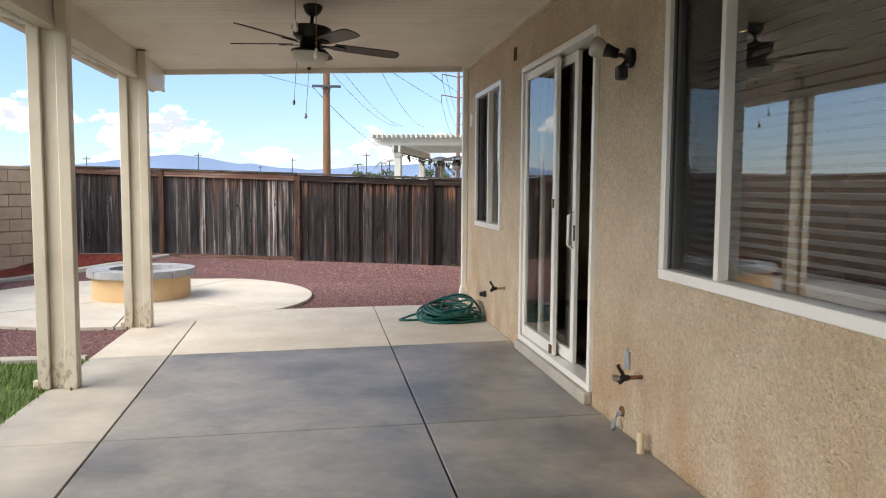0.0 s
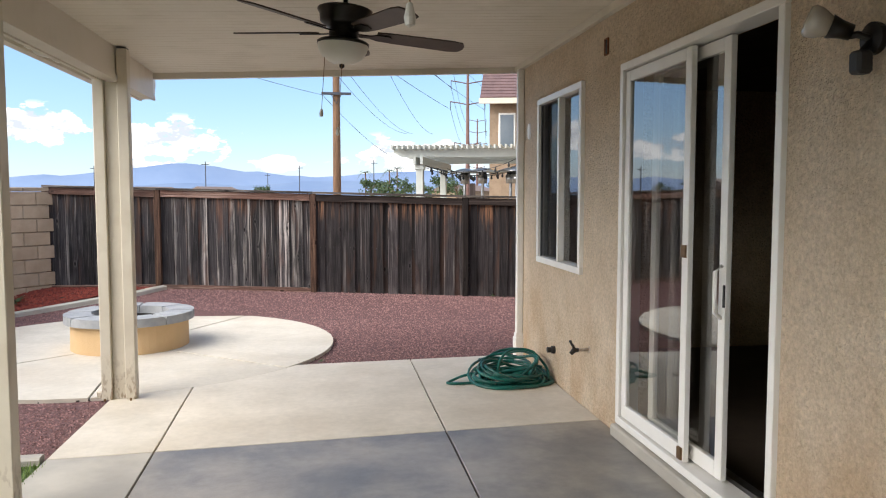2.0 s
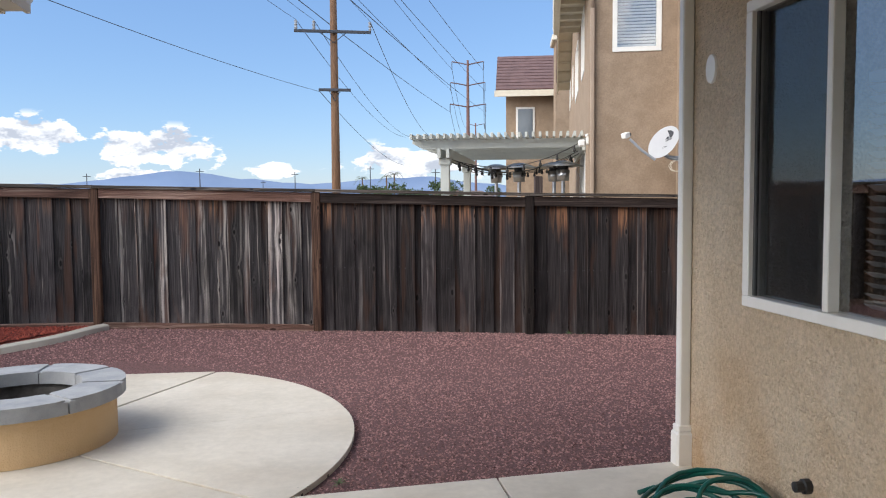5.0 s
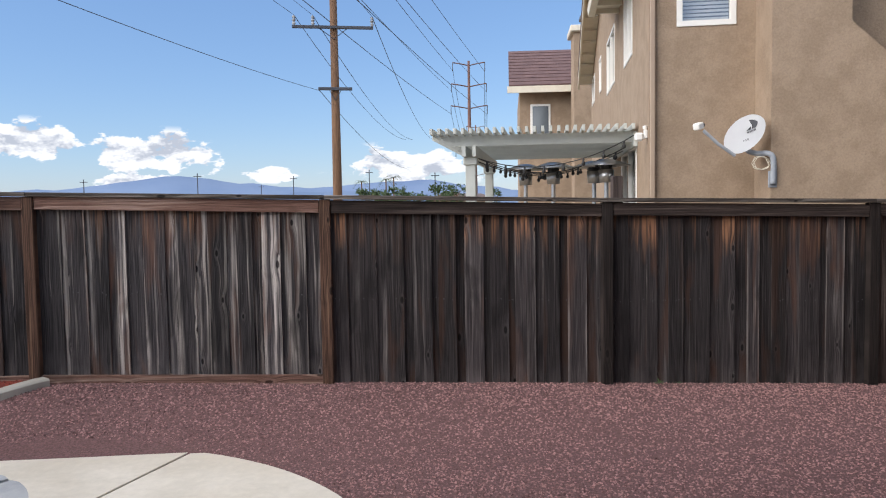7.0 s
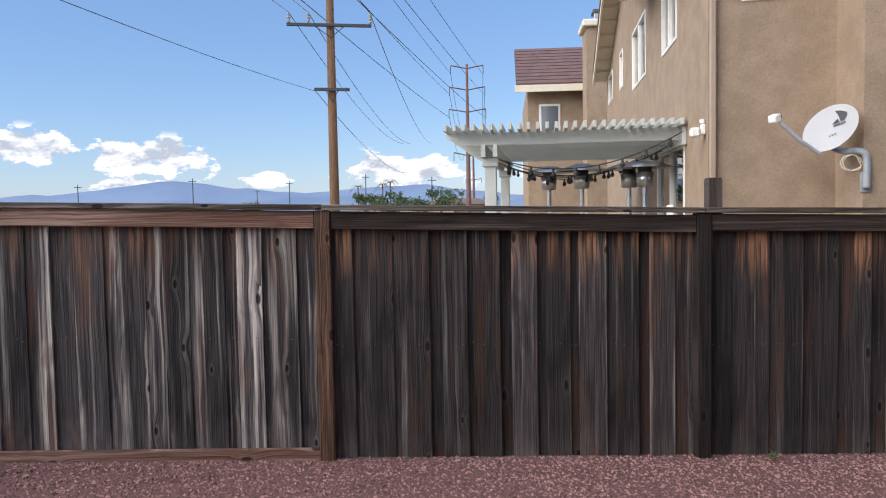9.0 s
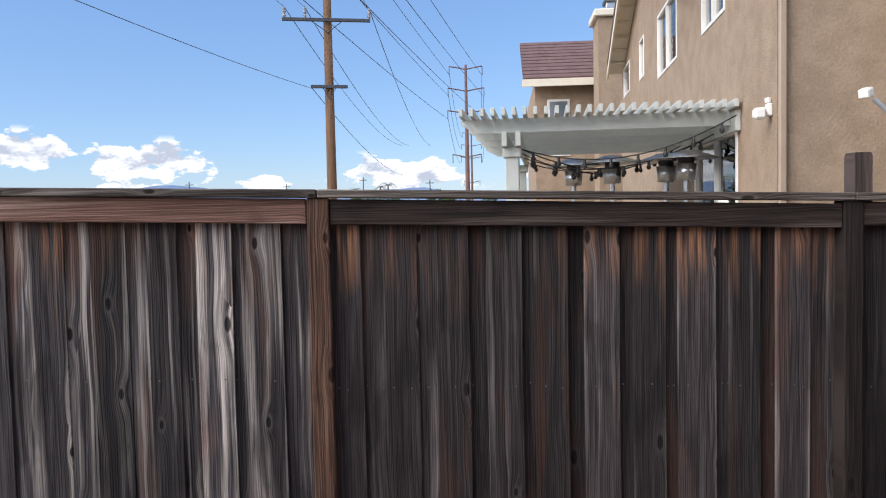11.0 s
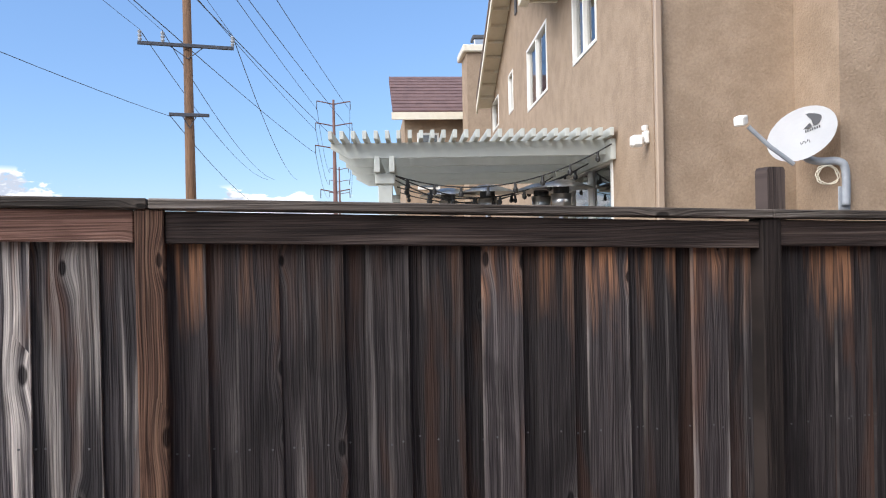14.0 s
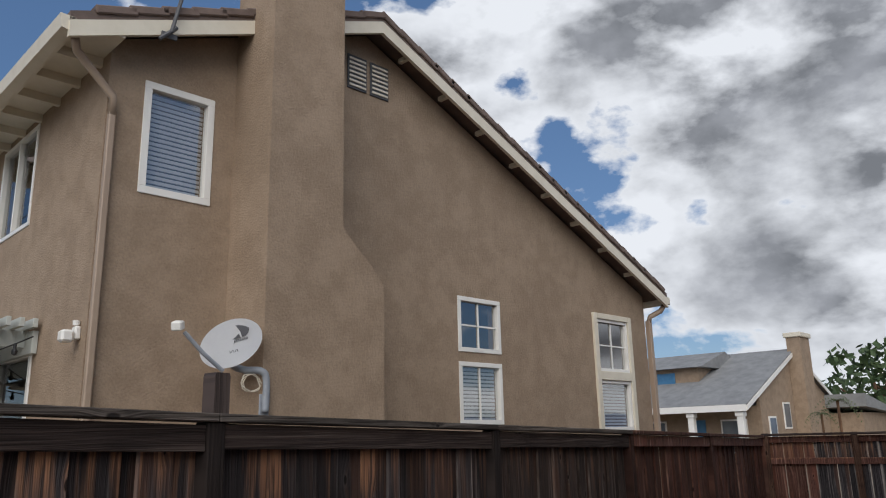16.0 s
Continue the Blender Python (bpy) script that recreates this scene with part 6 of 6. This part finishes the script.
def clump(name, x, y, h, w, seed, label, material=None, trunk=True):
    """Tree: tapered trunk with limbs and a crown of many leaf clumps."""
    r = random.Random(seed)
    t = thing(name, label, "tree", Matrix.Translation((x, y, -0.2)), "distant trees")
    bm = tube([(0, 0, 0), (0.03 * w, 0, h * 0.3), (0.0, 0.02 * w, h * 0.7)], [0.05 * h, 0.035 * h, 0.012 * h], 7)
    for k in range(4):
        a = k * 1.6 + r.random()
        tube([(0, 0, h * (0.3 + 0.08 * k)), (w * 0.3 * math.cos(a), w * 0.3 * math.sin(a), h * (0.55 + 0.09 * k))], [0.02 * h, 0.006 * h], 5, bm)
    part("trunk", bm, POLEWOOD, t)
    v, f = [], []
    for c in range(26):
        a, q, zz = r.uniform(0, 6.28), math.sqrt(r.random()), r.uniform(0.35, 1.0)
        rad = w * 0.5 * q * (1.15 - abs(zz - 0.6))
        c0 = Vector((rad * math.cos(a), rad * math.sin(a), h * zz))
        s_ = w * r.uniform(0.10, 0.2)
        for _ in range(26):
            d = Vector((r.gauss(0, 1), r.gauss(0, 1), r.gauss(0, 0.7))).normalized() * s_ * r.random() ** 0.4
            e1, e2 = Vector((r.gauss(0, 1), r.gauss(0, 1), r.gauss(0, 1))).normalized() * s_ * 0.3, Vector((r.gauss(0, 1), r.gauss(0, 1), r.gauss(0, 1))).normalized() * s_ * 0.22
            i = len(v)
            v += [tuple(c0 + d - e1), tuple(c0 + d + e2), tuple(c0 + d + e1), tuple(c0 + d - e2)]
            f.append((i, i + 1, i + 2, i + 3))
    raw("crown", v, f, material or LEAF, t)
    return t


r5 = random.Random(5)
for a_ in (2.6, 3.4, 4.3, 5.0, 6.3, 7.1, 7.9, 8.8, -5.4, -5.0, 12.0, -24, -26, -28, -31):
    d_ = r5.uniform(150, 230)
    clump("tree", d_ * math.sin(radians(a_)), d_ * math.cos(radians(a_)), r5.uniform(3.5, 6.2), r5.uniform(4, 7), int(a_ * 10), "small dark tree on the plain beyond the fence")
clump("tree", 52.0, 10.5, 6.6, 7.5, 77, "leafy green tree beside the far house")
clump("tree", 56.0, 9.0, 7.4, 6.0, 78, "leafy green tree beside the far house")


def palm(x, y, h, seed, fr=14):
    r = random.Random(seed)
    t = thing("palm_tree", "palm tree with drooping fronds", "palm", Matrix.Translation((x, y, -0.2)), "palms")
    part("trunk", tube([(0, 0, 0), (0.1, 0, h * 0.5), (0.05, 0, h)], [0.05 * h * 0.6, 0.02 * h, 0.02 * h], 7), POLEWOOD, t)
    v, f = [], []
    for k in range(fr):
        a, lift = 2 * math.pi * k / fr + r.random() * 0.3, r.uniform(-0.1, 0.9)
        L = h * 0.28
        prev = None
        for q in range(9):
            s_ = q / 8
            c0 = Vector((math.cos(a) * L * s_, math.sin(a) * L * s_, h + L * (lift * s_ - 1.0 * s_ * s_)))
            side = Vector((-math.sin(a), math.cos(a), 0))
            wv = 0.16 * L * (1 - s_) + 0.01
            for sg in (-1, 1):
                i = len(v)
                v += [tuple(c0), tuple(c0 + Vector((math.cos(a), math.sin(a), 0)) * 0.06 * L), tuple(c0 + sg * side * wv * 1.8 + Vector((0, 0, -0.10 * L)))]
                f.append((i, i + 1, i + 2))
    raw("fronds", v, f, PALMLEAF, t)
    return t


palm(33.0, 12.2, 2.9, 1)
palm(34.0, 12.9, 2.4, 2)
for k, a_ in enumerate((2.2, 4.0, 4.6, -62, -64, -66.5, -70, -58)):
    d_ = 210 + 13 * (k % 3)
    palm(d_ * math.sin(radians(a_)), d_ * math.cos(radians(a_)), 8 + k % 3, 20 + k)
for k, (a_, d_, w_) in enumerate(((-29, 120, 10), (-31.5, 130, 9), (-60, 120, 12), (-72, 110, 12), (9.4, 190, 14), (-8.5, 230, 12), (-12.5, 240, 14))):
    hh = thing("distant_house", "small distant house with a low roof", "house", pose(d_ * math.sin(radians(a_)), d_ * math.cos(radians(a_)), 0, 0, 0, 10 * k), "distant houses")
    part("wall", box(-w_ / 2, -4, -0.2, w_ / 2, 4, 2.6), TAN, hh)
    part("roof", prism([(-4.6, 2.55), (0, 4.0), (4.6, 2.55)], -w_ / 2 - 0.4, w_ / 2 + 0.4, "x"), ROOFTILE, hh)

# ---- loose cover: gravel, mulch, grass ----
def scatter(name, spots, size, flat, material, label, category, seed):
    r = np.random.RandomState(seed)
    n = len(spots)
    base = np.array([(1, 0, 0), (-0.5, 0.87, 0), (-0.5, -0.87, 0), (0.1, 0.05, 1.0)])
    P = np.array(spots)
    S = size * r.uniform(0.6, 1.35, (n, 1, 1))
    A = r.uniform(0, 6.283, n)
    pts = base[None] * np.array((1, 1, flat)) + r.uniform(-0.25, 0.25, (n, 4, 3)) * np.array((1, 1, flat))
    c, s_ = np.cos(A)[:, None], np.sin(A)[:, None]
    q = np.stack((pts[..., 0] * c - pts[..., 1] * s_, pts[..., 0] * s_ + pts[..., 1] * c, pts[..., 2]), -1) * S + P[:, None]
    i = np.arange(n)[:, None, None] * 4
    F = (np.array(((0, 1, 3), (1, 2, 3), (2, 0, 3)))[None] + i).reshape(-1, 3)
    ob = raw(name, q.reshape(-1, 3).tolist(), F.tolist(), material)
    return tagged(ob, label, category, kind="stuff")


def islands(name, c1, c2, rough=0.9):
    m = bpy.data.materials.new(name)
    m.use_nodes = True
    n, l = m.node_tree.nodes, m.node_tree.links
    geo, mx = n.new("ShaderNodeNewGeometry"), n.new("ShaderNodeMixRGB")
    l.new(geo.outputs["Random Per Island"], mx.inputs[0])
    mx.inputs[1].default_value, mx.inputs[2].default_value = (*c1, 1), (*c2, 1)
    l.new(mx.outputs[0], n["Principled BSDF"].inputs["Base Color"])
    n["Principled BSDF"].inputs["Roughness"].default_value = rough
    return m


def in_yard(x, y):
    if (x - CX) ** 2 + (y - CY) ** 2 < (CR + 0.01) ** 2:
        return False
    if -3.78 < x < 0.08 and y < far_edge(x) + 0.01:
        return False
    if x > 0 and y < 9.80:
        return False
    return y < 13.56 - 0.0895 * x and not (x < -4.4 and y > 13.9 + (x + 4.43) * 0.5)


rr = np.random.RandomState(8)
spots = []
for x, y in zip(rr.uniform(-7.2, 5.0, 220000), rr.uniform(6.95, 14.0, 220000)):
    if in_yard(x, y) and not (x > 1.5 and y < 11.5):
        spots.append((x, y, ground_z(x, y) - 0.002))
scatter("gravel", spots, 0.0115, 0.75, islands("maroon_stone", (0.075, 0.037, 0.037), (0.37, 0.205, 0.195)), "maroon crushed rock chips", "gravel", 2)
spots = []
for x, y in zip(rr.uniform(-7.3, -4.4, 16000), rr.uniform(12.4, 14.2, 16000)):
    if y > 13.93 + (x + 4.43) * 0.5 and y < 13.5 - 0.0895 * x:
        spots.append((x, y, max(ground_z(x, y) + 0.03, 0.0)))
scatter("mulch", spots, 0.028, 0.5, islands("red_bark", (0.10, 0.015, 0.01), (0.27, 0.05, 0.028)), "red dyed bark chips", "mulch", 3)
gv, gf = [], []
for x, y, h, a in zip(rr.uniform(-6.6, -3.72, 26000), rr.uniform(3.2, 6.86, 26000), rr.uniform(0.02, 0.06, 26000), rr.uniform(0, 6.28, 26000)):
    i = len(gv)
    dx, dy = 0.004 * math.cos(a), 0.004 * math.sin(a)
    gv += [(x - dx, y - dy, -0.02), (x + dx, y + dy, -0.02), (x + 3 * dy + 0.01, y - 3 * dx, -0.02 + h)]
    gf.append((i, i + 1, i + 2))
tagged(raw("grass", gv, gf, islands("grass_blade", (0.07, 0.13, 0.02), (0.2, 0.28, 0.07), 0.6)), "short green lawn grass", "grass", kind="stuff")
